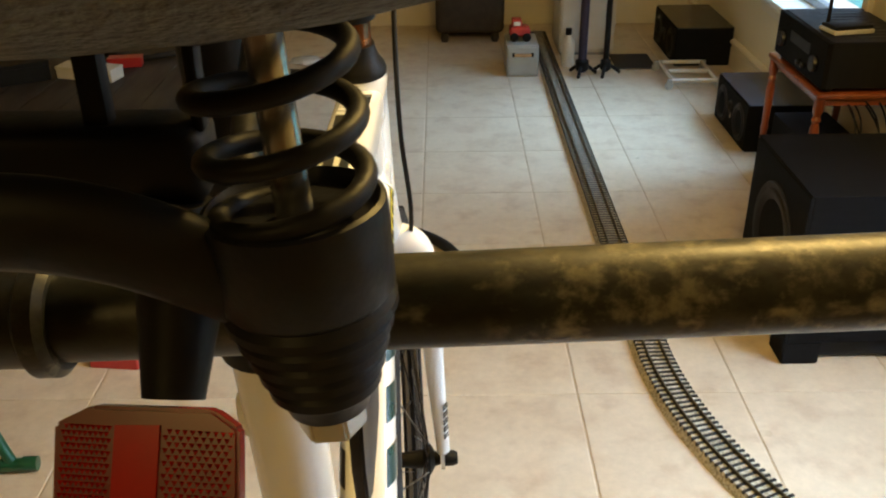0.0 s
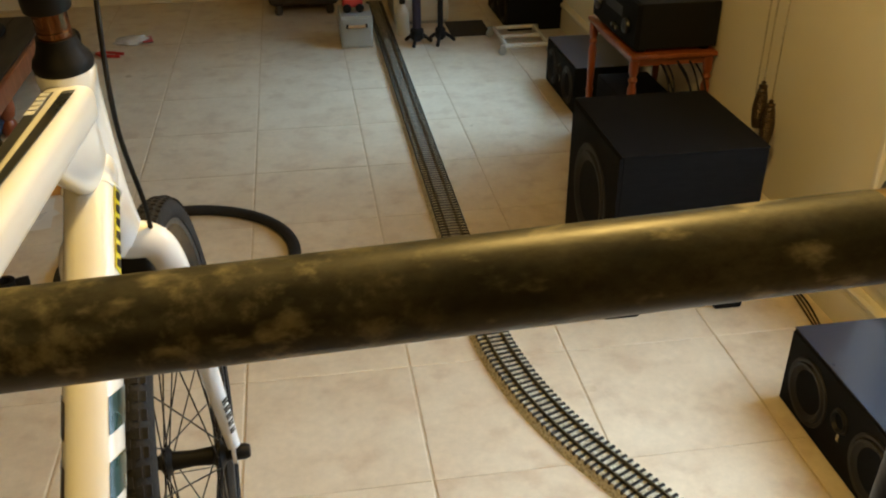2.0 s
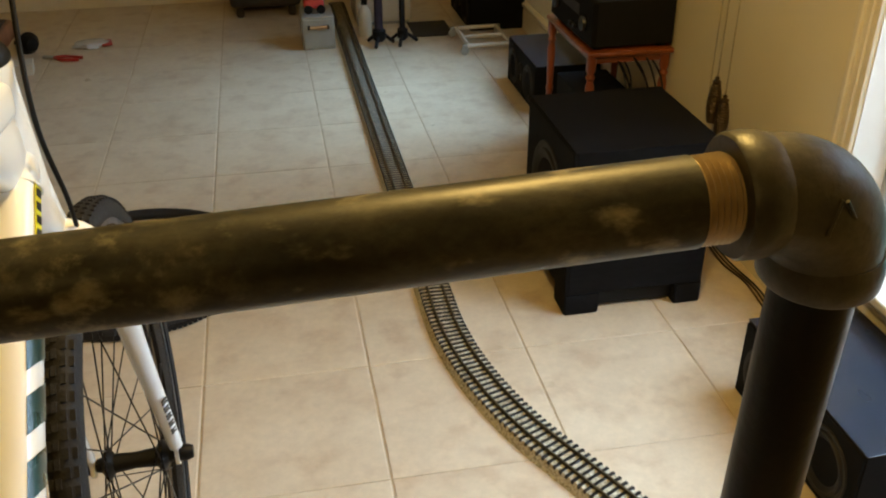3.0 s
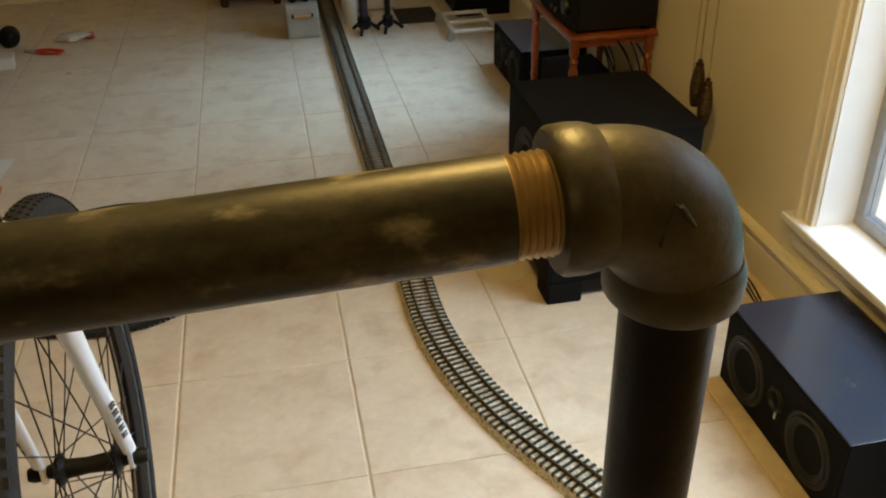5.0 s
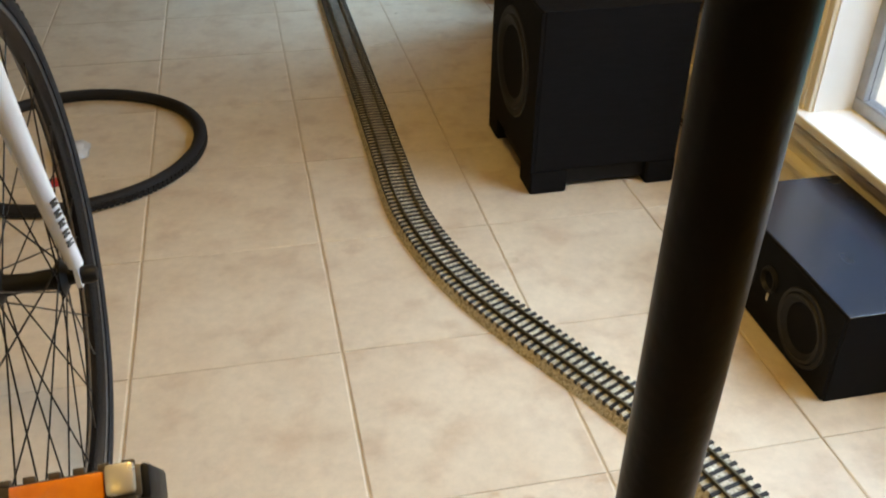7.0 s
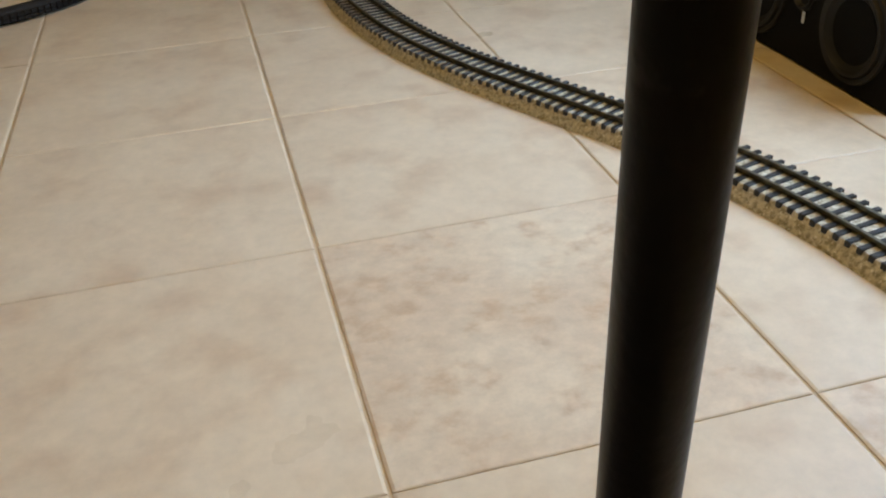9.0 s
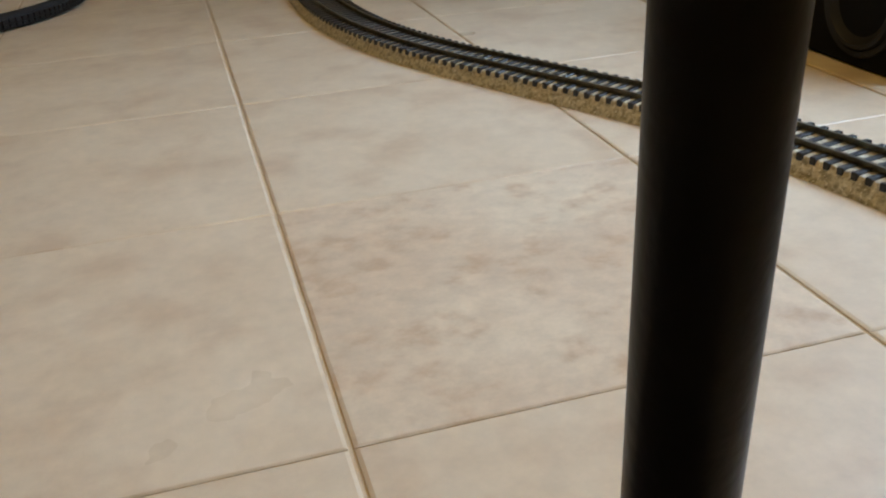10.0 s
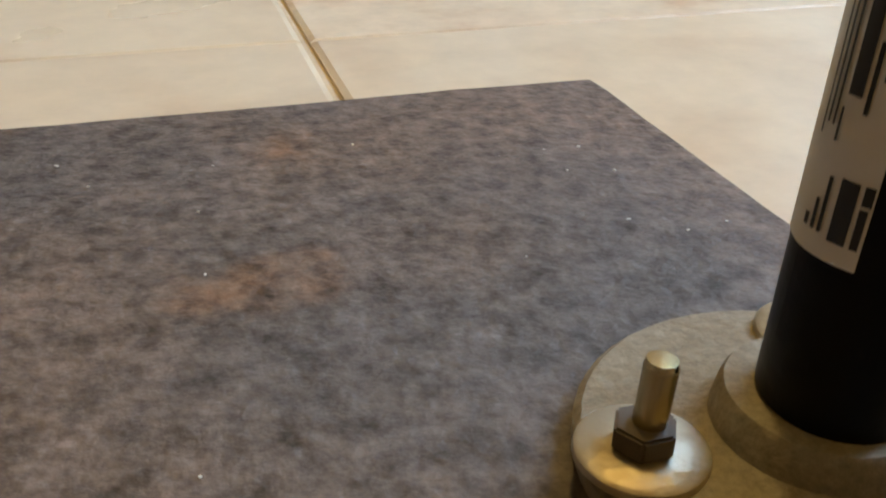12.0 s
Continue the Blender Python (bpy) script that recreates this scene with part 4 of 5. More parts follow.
bmesh.ops.bevel(bm, geom=[e for e in bm.edges], offset=0.0008, segments=2, affect="EDGES")
wpart("side_guard", bm, M_GUARD, "blue-black plastic guard blade", saddle)
# bracket and red reflector
RC = Matrix.Translation((-0.0478, 0.064, 1.2460)) @ pose(0, 0, 0, 58, 0, -6) @ Matrix.Scale(1.08, 4)
wpart("reflector_bracket", tube(bmesh.new(), [(-0.043, 0.098, 1.296), (-0.043, 0.094, 1.276), (-0.044, 0.080, 1.256)], [0.009, 0.010, 0.007], 20), M_BLACK, "black reflector bracket")
hexa = [(-0.0195, 0.0105), (-0.012, 0.0145), (0.013, 0.0150), (0.0185, 0.0115), (0.0200, -0.012), (0.012, -0.020), (-0.012, -0.020), (-0.0185, -0.012)]
bm = prism(bmesh.new(), hexa, -0.005, 0.0, RC)
bmesh.ops.bevel(bm, geom=list(bm.edges), offset=0.0008, segments=2, affect="EDGES")
refl = wpart("reflector", bm, M_REDEDGE, "faceted red plastic reflector")
bm = bmesh.new()
for col, x0, x1 in ((0, -0.0175, -0.0075), (1, 0.0035, 0.0175)):
    nx_, ny_ = 9, 22
    for i in range(nx_):
        for j in range(ny_):
            x = x0 + (x1 - x0) * (i + 0.5 * (j % 2) + 0.25) / nx_
            y = -0.0165 + 0.0275 * (j + 0.5) / ny_
            c = RC @ Vector((x, y, 0.0002))
            rr = 0.00072
            base = [bm.verts.new(RC @ Vector((x + rr * math.cos(a), y + rr * math.sin(a), 0.0001))) for a in (0.52, 2.62, 4.71)]
            tip = bm.verts.new(RC @ Vector((x, y, 0.00075)))
            for q in range(3):
                bm.faces.new((base[q], base[(q + 1) % 3], tip))
wpart("prism_field", bm, M_RED, "bright red prism grid", refl)
bm = prism(bmesh.new(), [(-0.0065, -0.0165), (0.0028, -0.0165), (0.0028, 0.0115), (-0.0065, 0.0110)], 0.0, 0.0006, RC)
wpart("smooth_band", bm, M_RED, "smooth red band", refl)

# ---- loudspeakers and hi-fi along the east wall ----
def driver(bm_holder, name, centre, r, parent, mat=M_CONE):
    """A cone with its surround, facing -x."""
    bm = lathe(bmesh.new(), [(0, -0.004), (r * 0.28, -0.006), (r * 0.30, -0.014), (r * 0.80, 0.002), (r * 0.86, 0.007), (r * 0.94, 0.007), (r * 0.97, 0.001), (r, 0.003), (r * 1.10, 0.003), (r * 1.12, 0.0), (r * 1.12, -0.006)], 40,
               Matrix.Translation(centre) @ pose(0, 0, 0, 0, -90, 0))
    return part(name, bm, mat, parent)


def shelf_speaker(at, label, size=(0.268, 0.463, 0.196), group=""):
    """A long box loudspeaker lying on the floor, drivers towards -x. at: its near lower corner on the driver side."""
    w, l, h = size
    sp = thing("loudspeaker", at, label, "loudspeaker", group)
    part("cabinet", box(bmesh.new(), (0.004, 0, 0.0), (w, l, h), 0.0025), M_SPK, sp, smooth=False)
    part("top_panel", box(bmesh.new(), (0.002, -0.001, h - 0.001), (w + 0.001, l + 0.001, h + 0.003), 0.0015), M_SATIN, sp, "satin black lid", smooth=False)
    part("baffle", box(bmesh.new(), (-0.002, 0.003, 0.003), (0.005, l - 0.003, h - 0.004), 0.002), M_SPK, sp, smooth=False)
    for c in (0.225, 0.775):
        driver(None, "woofer", (-0.003, l * c, h * 0.48), h * 0.36, sp)
    driver(None, "tweeter", (-0.003, l * 0.5, h * 0.60), h * 0.13, sp)
    part("badge", box(bmesh.new(), (-0.0045, l * 0.5 - 0.010, h * 0.36), (-0.0015, l * 0.5 - 0.002, h * 0.46), 0.0006), M_STEEL, sp, "small silver badge", smooth=False)
    return sp


shelf_speaker((1.188, 1.021, 0), "low black centre loudspeaker with two woofers below the window", group="black loudspeakers")
shelf_speaker((1.206, 3.30, 0), "low black loudspeaker with satin lid under the small table", (0.27, 0.43, 0.19), "black loudspeakers")
shelf_speaker((1.195, 4.47, 0), "black box loudspeaker in the far corner of the room", (0.285, 0.50, 0.19), "black loudspeakers")


def subwoofer():
    x0, x1, y0, y1, h = 0.880, 1.264, 1.857, 2.262, 0.472
    s = thing("subwoofer", (0, 0, 0), "big matt black subwoofer cabinet on a notched plinth", "subwoofer")
    bm = box(bmesh.new(), (x0 + 0.006, y0, 0.062), (x1, y1, h), 0.004)
    part("cabinet", bm, M_SPK, s, smooth=False)
    part("top_panel", box(bmesh.new(), (x0, y0 - 0.002, h - 0.003), (x1 + 0.002, y1 + 0.002, h + 0.003), 0.0025), M_SPK, s, smooth=False)
    part("baffle", box(bmesh.new(), (x0 - 0.003, y0 + 0.001, 0.062), (x0 + 0.007, y1 - 0.001, h - 0.003), 0.003), M_SPK, s, smooth=False)
    for a, b in ((x0 - 0.002, x0 + 0.094), (x1 - 0.076, x1 + 0.001)):
        for c, d in ((y0 - 0.003, y0 + 0.09), (y1 - 0.09, y1)):
            bm = bmesh.new()
            prism(bm, [(c, 0.0), (d, 0.0), (d, 0.066), (c, 0.066)], a, b, Matrix(((0, 0, 1, 0), (1, 0, 0, 0), (0, 1, 0, 0), (0, 0, 0, 1))))
            bmesh.ops.bevel(bm, geom=list(bm.edges), offset=0.004, segments=2, affect="EDGES")
            part("plinth_foot", bm, M_SPK, s, smooth=False)
    part("plinth", box(bmesh.new(), (x0 + 0.02, y0 + 0.022, 0.010), (x1 - 0.02, y1 - 0.022, 0.064), 0.004), M_BLACK, s, smooth=False)
    driver(None, "woofer", (x0 - 0.003, (y0 + y1) / 2, 0.275), 0.125, s)
    return s


subwoofer()


def small_table():
    x0, x1, y0, y1, h = 1.185, 1.482, 2.655, 3.135, 0.452
    t = thing("side_table", (0, 0, 0), "small red-stained table with turned spindle legs under the receiver", "table")
    part("tabletop", box(bmesh.new(), (x0, y0, h - 0.018), (x1, y1, h), 0.006, 3), M_REDWOOD, t)
    part("apron", box(bmesh.new(), (x0 + 0.022, y0 + 0.022, h - 0.045), (x1 - 0.022, y1 - 0.022, h - 0.017), 0.003), M_REDWOOD, t, smooth=False)
    for x in (x0 + 0.020, x1 - 0.022):
        for y in (y0 + 0.022, y1 - 0.022):
            prof = [(0, 0), (0.009, 0), (0.012, 0.02), (0.010, 0.05), (0.0135, 0.12), (0.011, 0.16), (0.015, 0.175), (0.011, 0.19), (0.014, 0.27), (0.0155, 0.33), (0.0105, 0.350), (0.016, 0.362), (0.0105, 0.374), (0.0165, 0.388), (0.0165, h - 0.019), (0, h - 0.019)]
            part("leg", lathe(bmesh.new(), prof, 20, Matrix.Translation((x, y, 0))), M_REDWOOD, t)
    return t


small_table()


def receiver():
    x0, x1, y0, y1, z0, z1 = 1.200, 1.478, 2.672, 3.110, 0.452, 0.612
    r = thing("receiver", (0, 0, 0), "black hi-fi receiver on the red table, controls sideways", "receiver")
    part("case", box(bmesh.new(), (x0 + 0.012, y0, z0 + 0.012), (x1, y1, z1), 0.003), M_BLACK, r, smooth=False)
    face = part("front_panel", box(bmesh.new(), (x0 - 0.004, y0 - 0.004, z0 + 0.012), (x0 + 0.014, y1 + 0.004, z1 - 0.002), 0.003), M_SPK, r, smooth=False)
    for y, z, q in ((y0 + 0.07, z0 + 0.075, 0.026), (y1 - 0.07, z0 + 0.075, 0.026), (y0 + 0.15, z0 + 0.045, 0.009), (y0 + 0.19, z0 + 0.045, 0.009)):
        part("knob", lathe(bmesh.new(), [(0, 0), (q, 0), (q, 0.012), (q * 0.9, 0.016), (0, 0.0165)], 28, Matrix.Translation((x0 - 0.004, y, z)) @ pose(0, 0, 0, 0, -90, 0)), M_SATIN, face)
    part("display", box(bmesh.new(), (x0 - 0.0055, y0 + 0.13, z0 + 0.085), (x0 - 0.003, y1 - 0.13, z0 + 0.12), 0.001), M_INK, face, smooth=False)
    for x in (x0 + 0.03, x1 - 0.03):
        for y in (y0 + 0.03, y1 - 0.03):
            part("foot", lathe(bmesh.new(), [(0, 0), (0.016, 0), (0.018, 0.003), (0.018, 0.013), (0, 0.013)], 20, Matrix.Translation((x, y, z0))), M_BLACK, r)
    for i in range(9):
        y = y0 + 0.05 + i * 0.038
        part("vent_slot", box(bmesh.new(), (x0 + 0.10, y, z1 - 0.0005), (x1 - 0.05, y + 0.016, z1 + 0.0012), 0.0004), M_INK, r, smooth=False)
    return r


receiver()
# a small white-edged box with an aerial on the receiver
rt = thing("router", (1.30, 2.80, 0.6132), "small black and white router lying on the receiver", "router", rot=(0, 0, 12))
part("base", box(bmesh.new(), (-0.07, -0.045, 0.0), (0.07, 0.045, 0.014), 0.004), M_OFFWHITE, rt)
part("lid", box(bmesh.new(), (-0.066, -0.041, 0.013), (0.066, 0.041, 0.026), 0.005), M_BLACK, rt)
part("aerial", tube(bmesh.new(), [(-0.05, 0.03, 0.02), (-0.05, 0.032, 0.15)], 0.006, 12), M_BLACK, rt)

# box under the table, and the cable tangle
tagged(part("floor_box", box(bmesh.new(), (1.235, 2.72, 0), (1.43, 3.12, 0.23), 0.004), M_SPK, smooth=False), "plain black box standing under the small table", "box")
random.seed(11)
tangle = thing("cable_tangle", (1.42, 2.60, 0.2), "tangle of black cables hanging behind the receiver", "cables")
tangle.matrix_world = Matrix()
for i in range(7):
    x = 1.30 + 0.022 * i
    pts = [(x, 3.0, 0.43), (x + random.uniform(-0.03, 0.03), 2.62 + random.uniform(-0.02, 0.02), random.uniform(0.30, 0.40)), (x + random.uniform(-0.04, 0.04), 2.58 + random.uniform(-0.03, 0.02), random.uniform(0.10, 0.22)),
           (min(x + random.uniform(-0.03, 0.05), 1.45), 2.50, 0.012), (1.44, 2.34 - 0.01 * i, 0.006)]
    part("cable", tube(bmesh.new(), bez(pts, 8), 0.0032, 8), M_BLACK, tangle)
for i in range(3):
    pts = [(1.452, 2.36, 0.004), (1.440 - i * 0.012, 2.05, 0.004), (1.452 - i * 0.010, 1.86 + 0.02 * i, 0.004), (1.420 - i * 0.006, 1.66, 0.004), (1.440, 1.49, 0.02)]
    tagged(part("speaker_cable", tube(bmesh.new(), bez(pts, 10), 0.0026, 8), M_PINECONE if i else M_BLACK), "thin brown speaker cable lying along the baseboard", "cable", "speaker cables")


# ---- clock weights on their chains ----
def clock_weight(x, y, z0, top, label):
    w = thing("clock_weight", (x, y, z0), label, "clock weight", "clock weights")
    n = 15
    prof = [(0, 0.0), (0.006, 0.001)]
    for i in range(n):
        t = (i + 0.5) / n
        r = 0.0195 * (math.sin(math.pi * min(t * 0.62 + 0.20, 1)) ** 0.8) + 0.001
        prof += [(r * 0.90, 0.002 + 0.112 * i / n), (r, 0.002 + 0.112 * (i + 0.55) / n)]
    prof += [(0.010, 0.116), (0.0125, 0.120), (0.0125, 0.124), (0.0055, 0.128), (0.0075, 0.134), (0.0, 0.139)]
    part("cone", lathe(bmesh.new(), prof, 22), M_PINECONE, w, "bronzed cast pine cone")
    bm = bmesh.new()
    tube(bm, [Vector((0, 0.004 * math.cos(2 * math.pi * k / 14), 0.143 + 0.005 * math.sin(2 * math.pi * k / 14))) for k in range(14)], 0.0011, 6, closed=True)
    part("hook", bm, M_CHAIN, w)
    bm = bmesh.new()
    z = 0.150
    k = 0
    while z < top - z0:
        tube(bm, [Vector((0.0022 * math.cos(q) * (k % 2), 0.0022 * math.cos(q) * (1 - k % 2), z + 0.0045 * math.sin(q))) for q in [2 * math.pi * i / 8 for i in range(8)]], 0.0007, 4, closed=True)
        z += 0.0072
        k += 1
    part("chain", bm, M_CHAIN, w, "thin brass chain")
    return w


clock_weight(1.395, 2.180, 0.385, HIGH, "dark bronze pine cone clock weight, the higher one")
clock_weight(1.405, 2.140, 0.345, HIGH, "dark bronze pine cone clock weight, the lower one")
bm = bmesh.new()
z, k = 0.47, 0
while z < HIGH:
    tube(bm, [Vector((1.40 + 0.0022 * math.cos(q) * (k % 2), 2.225 + 0.0022 * math.cos(q) * (1 - k % 2), z + 0.0045 * math.sin(q))) for q in [2 * math.pi * i / 8 for i in range(8)]], 0.0007, 4, closed=True)
    z += 0.0072
    k += 1
tagged(part("clock_chain", bm, M_CHAIN), "thin brass clock chain hanging by the wall", "chain")

# ---- things on the floor ----
# loose tyre
bm = bmesh.new()
pts = []
for k in range(96):
    q = 2 * math.pi * k / 96
    pts.append(Vector((-0.262 + (0.331 + 0.004 * math.sin(2 * q)) * math.cos(q), 2.318 + (0.338 + 0.004 * math.cos(3 * q)) * math.sin(q), 0.0165)))
tube(bm, pts, 0.0175, 16, closed=True, squash=(1.0, 0.94))
loose = thing("loose_tyre", (0, 0, 0), "loose black bicycle tyre lying flat on the tiles", "tyre")
part("carcass", bm, M_RUBBER, loose)
bm = bmesh.new()
for k in range(150):
    q = 2 * math.pi * k / 150
    for h, rr in ((0.020, 0.0168), (0.010, 0.0162)):
        c = Vector((-0.262 + (0.331 + rr) * math.cos(q), 2.318 + (0.338 + rr) * math.sin(q), h))
        box(bm, (-0.0022, -0.0050, -0.0036), (0.0022, 0.0050, 0.0036), m=Matrix.Translation(c) @ pose(0, 0, 0, 0, 0, math.degrees(q)))
part("tread", bm, M_RUBBER, loose, smooth=False)


def sheet(name, at, w, l, turn, mat, label, category, seed, group=""):
    """A sheet of paper with a slight curl."""
    bm = bmesh.new()
    n = 8
    g = [[bm.verts.new((w * (i / n - 0.5), l * (j / n - 0.5), 0.002 + 0.004 * (noise.noise(Vector((i * 0.4, j * 0.4, seed))) + 0.6) * (i * (n - i) < 4 or j * (n - j) < 4))) for j in range(n + 1)] for i in range(n + 1)]
    for i in range(n):
        for j in range(n):
            bm.faces.new((g[i][j], g[i + 1][j], g[i + 1][j + 1], g[i][j + 1]))
    ob = part(name, bm, mat)
    ob.matrix_world = pose(*at, 0, 0, turn)
    return tagged(ob, label, category, group)


def printed(ob, w, l):
    bm = bmesh.new()
    for i in range(9):
        y = -l * 0.38 + i * l * 0.085
        box(bm, (-w * 0.36, y, 0.0022), (w * (0.10 + 0.26 * ((i * 7) % 5) / 5), y + l * 0.022, 0.0028))
    part("print", bm, M_PRINT, ob, smooth=False)


a = sheet("leaflet", (-0.845, 3.07, 0.0), 0.27, 0.22, -4, M_PAPER, "crumpled white printed leaflet lying on the tiles", "paper", 1, "papers")
printed(a, 0.27, 0.22)
a = sheet("leaflet", (-0.81, 2.725, 0.0), 0.21, 0.22, 8, M_PAPER, "white printed leaflet lying flat on the tiles", "paper", 2, "papers")
printed(a, 0.21, 0.22)
a = sheet("leaflet", (-0.775, 2.735, 0.006), 0.13, 0.15, 38, M_PAPER, "small folded leaflet lying on a larger one", "paper", 5, "papers")
printed(a, 0.13, 0.15)
sheet("card_sleeve", (-0.775, 2.905, 0.0), 0.16, 0.075, 4, M_ORANGE, "orange cardboard sleeve between the leaflets", "card", 3)
# clear plastic wrapper inside the loose tyre
bm = bmesh.new()
bmesh.ops.create_icosphere(bm, subdivisions=3, radius=1)
for v in bm.verts:
    k = 1 + 0.45 * noise.noise(v.co * 2.3)
    v.co = Vector((v.co.x * 0.045 * k, v.co.y * 0.06 * k, max(v.co.z, -0.55) * 0.018 * k + 0.011))
ob = part("plastic_wrapper", bm, M_CLEAR)
ob.matrix_world = pose(-0.27, 2.29, 0)
tagged(ob, "crumpled clear plastic wrapper on the tiles", "wrapper")
bm = box(bmesh.new(), (-0.03, -0.02, 0), (0.03, 0.02, 0.008), 0.003)
ob = part("patch_tin", bm, M_REDPLASTIC)
ob.matrix_world = pose(-0.30, 2.14, 0, 0, 0, 25)
tagged(ob, "small red patch box on the tiles", "box")
# black clamp by the tyre
cl = thing("clamp", (-0.74, 2.27, 0), "small black plastic clamp lying on the tiles", "clamp", rot=(0, 0, 20))
part("ring", lathe(bmesh.new(), [(0.020, 0), (0.030, 0), (0.030, 0.034), (0.020, 0.034), (0.020, 0)], 28), M_BLACK, cl)
part("lug", box(bmesh.new(), (0.026, -0.010, 0.004), (0.066, 0.010, 0.030), 0.004), M_BLACK, cl)


# ---- the model railway ----
def track_point(s):
    """Centre line of the track by its run from the far end: place and heading (degrees right of -y)."""
    x0, y0 = 0.5590, 5.10
    straight, r, bend, mid = 5.10 - 1.93, 1.30, radians(27.0), 0.262
    arc = r * bend
    if s < straight:
        return Vector((x0, y0 - s, 0)), 0.0
    s -= straight
    p = Vector((x0, y0 - straight, 0))
    if s < arc:
        q = s / r
        return p + Vector((r * (1 - math.cos(q)), -r * math.sin(q), 0)), math.degrees(q)
    s -= arc
    p += Vector((r * (1 - math.cos(bend)), -r * math.sin(bend), 0))
    if s < mid:
        return p + Vector((math.sin(bend), -math.cos(bend), 0)) * s, math.degrees(bend)
    s -= mid
    p += Vector((math.sin(bend), -math.cos(bend), 0)) * mid
    if s < arc:
        q = s / r
        a = bend - q
        return p + Vector((r * (math.cos(a) - math.cos(bend)), -r * (math.sin(bend) - math.sin(a)), 0)), math.degrees(a)
    s -= arc
    p += Vector((r * (1 - math.cos(bend)), -r * math.sin(bend), 0))
    return p + Vector((0, -s, 0)), 0.0


RUN = 5.25
track = thing("model_railway_track", (0, 0, 0), "model railway track on moulded grey ballast winding over the tiles", "model track")


def sweep(profile, mat, name, step=0.02, wobble=0.0, label="", run=RUN):
    bm = bmesh.new()
    rings = []
    n = int(run / step)
    for i in range(n + 1):
        p, a = track_point(run * i / n)
        c, s = math.cos(radians(a)), math.sin(radians(a))
        side = Vector((c, s, 0))
        rings.append([bm.verts.new(p + side * (u + wobble * noise.noise(Vector((i * 0.9, u * 300, 1)))) + Vector((0, 0, max(w + wobble * noise.noise(Vector((i * 0.9, u * 300, 9))), 0.0004)))) for u, w in profile])
    m_ = len(profile)
    for a, b in zip(rings, rings[1:]):
        for k in range(m_ - 1):
            bm.faces.new((a[k], a[k + 1], b[k + 1], b[k]))
    bm.faces.new(rings[0])
    bm.faces.new(rings[-1])
    return part(name, bm, mat, track, label, smooth=False)


sweep([(-0.0535, 0.0004), (-0.0505, 0.006), (-0.0455, 0.012), (-0.0415, 0.0185), (-0.040, 0.0205), (-0.026, 0.0210), (-0.010, 0.0213), (0.010, 0.0211), (0.026, 0.0210), (0.040, 0.0205), (0.0415, 0.0185), (0.0455, 0.012), (0.0505, 0.006), (0.0535, 0.0004)],
      M_BALLAST, "roadbed", 0.008, 0.0011, "grey-brown moulded ballast roadbed")
for s in (-1, 1):
    u = s * 0.0215
    sweep([(u - 0.0030, 0.0225), (u - 0.0010, 0.0232), (u - 0.0007, 0.0265), (u - 0.0021, 0.0272), (u - 0.0021, 0.0290), (u + 0.0021, 0.0290), (u + 0.0021, 0.0272), (u + 0.0007, 0.0265), (u + 0.0010, 0.0232), (u + 0.0030, 0.0225)], M_RAIL, "rail", 0.03, 0, "dull tarnished rail")
sweep([(-0.0175, 0.019), (-0.0165, 0.0226), (-0.006, 0.0230), (0.006, 0.0229), (0.0165, 0.0226), (0.0175, 0.019)], M_DUST, "dust_fill", 0.010, 0.0009, "grey dust between the rails", 3.05)
bm = box(bmesh.new(), (-0.0445, -0.0037, 0.0150), (0.0445, 0.0037, 0.0236), 0.0008, 1)
tie_mesh = mesh_of("tie", bm, M_TIE)
k, s = 0, 0.010
while s < RUN and k < 296:
    p, a = track_point(s)
    shared("tie", tie_mesh, track, pose(p.x, p.y, 0, 0, 0, a))
    s += 0.0178
    k += 1


# ---- far end of the room ----
tb = thing("tool_box", (0.41, 4.42, 0), "grey metal drawer box standing beside the track", "tool box")
part("case", box(bmesh.new(), (-0.078, -0.10, 0), (0.078, 0.12, 0.158), 0.004), M_GREYMETAL, tb, smooth=False)
dr = part("drawer", box(bmesh.new(), (-0.070, -0.108, 0.012), (0.070, -0.099, 0.148), 0.003), M_GREYMETAL, tb, smooth=False)
part("handle", tube(bmesh.new(), [(-0.042, -0.118, 0.112), (0.042, -0.118, 0.112)], 0.008, 14), M_WOODHANDLE, dr, "pale wooden drawer handle")
for x in (-0.046, 0.046):
    part("bracket", box(bmesh.new(), (x - 0.006, -0.122, 0.104), (x + 0.006, -0.107, 0.122), 0.002), M_BLACK, dr, smooth=False)
tk = thing("toy_engine", (0.405, 4.43, 0.158), "red toy engine with black wheels on the grey box", "toy")
part("body", box(bmesh.new(), (-0.055, -0.045, 0.022), (0.045, 0.045, 0.070), 0.014, 3), M_REDPLASTIC, tk)
part("cab", box(bmesh.new(), (-0.045, -0.038, 0.068), (0.004, 0.038, 0.105), 0.010, 3), M_REDPLASTIC, tk)
part("windscreen", box(bmesh.new(), (-0.038, -0.0395, 0.076), (-0.004, -0.036, 0.096), 0.002), M_OFFWHITE, tk)
for x in (-0.034, 0.028):
    for y in (-0.047, 0.047):
        part("wheel", lathe(bmesh.new(), [(0, -0.007), (0.017, -0.007), (0.021, -0.003), (0.021, 0.003), (0.017, 0.007), (0, 0.007)], 22, Matrix.Translation((x, y, 0.021)) @ pose(0, 0, 0, 90, 0, 0)), M_BLACK, tk)


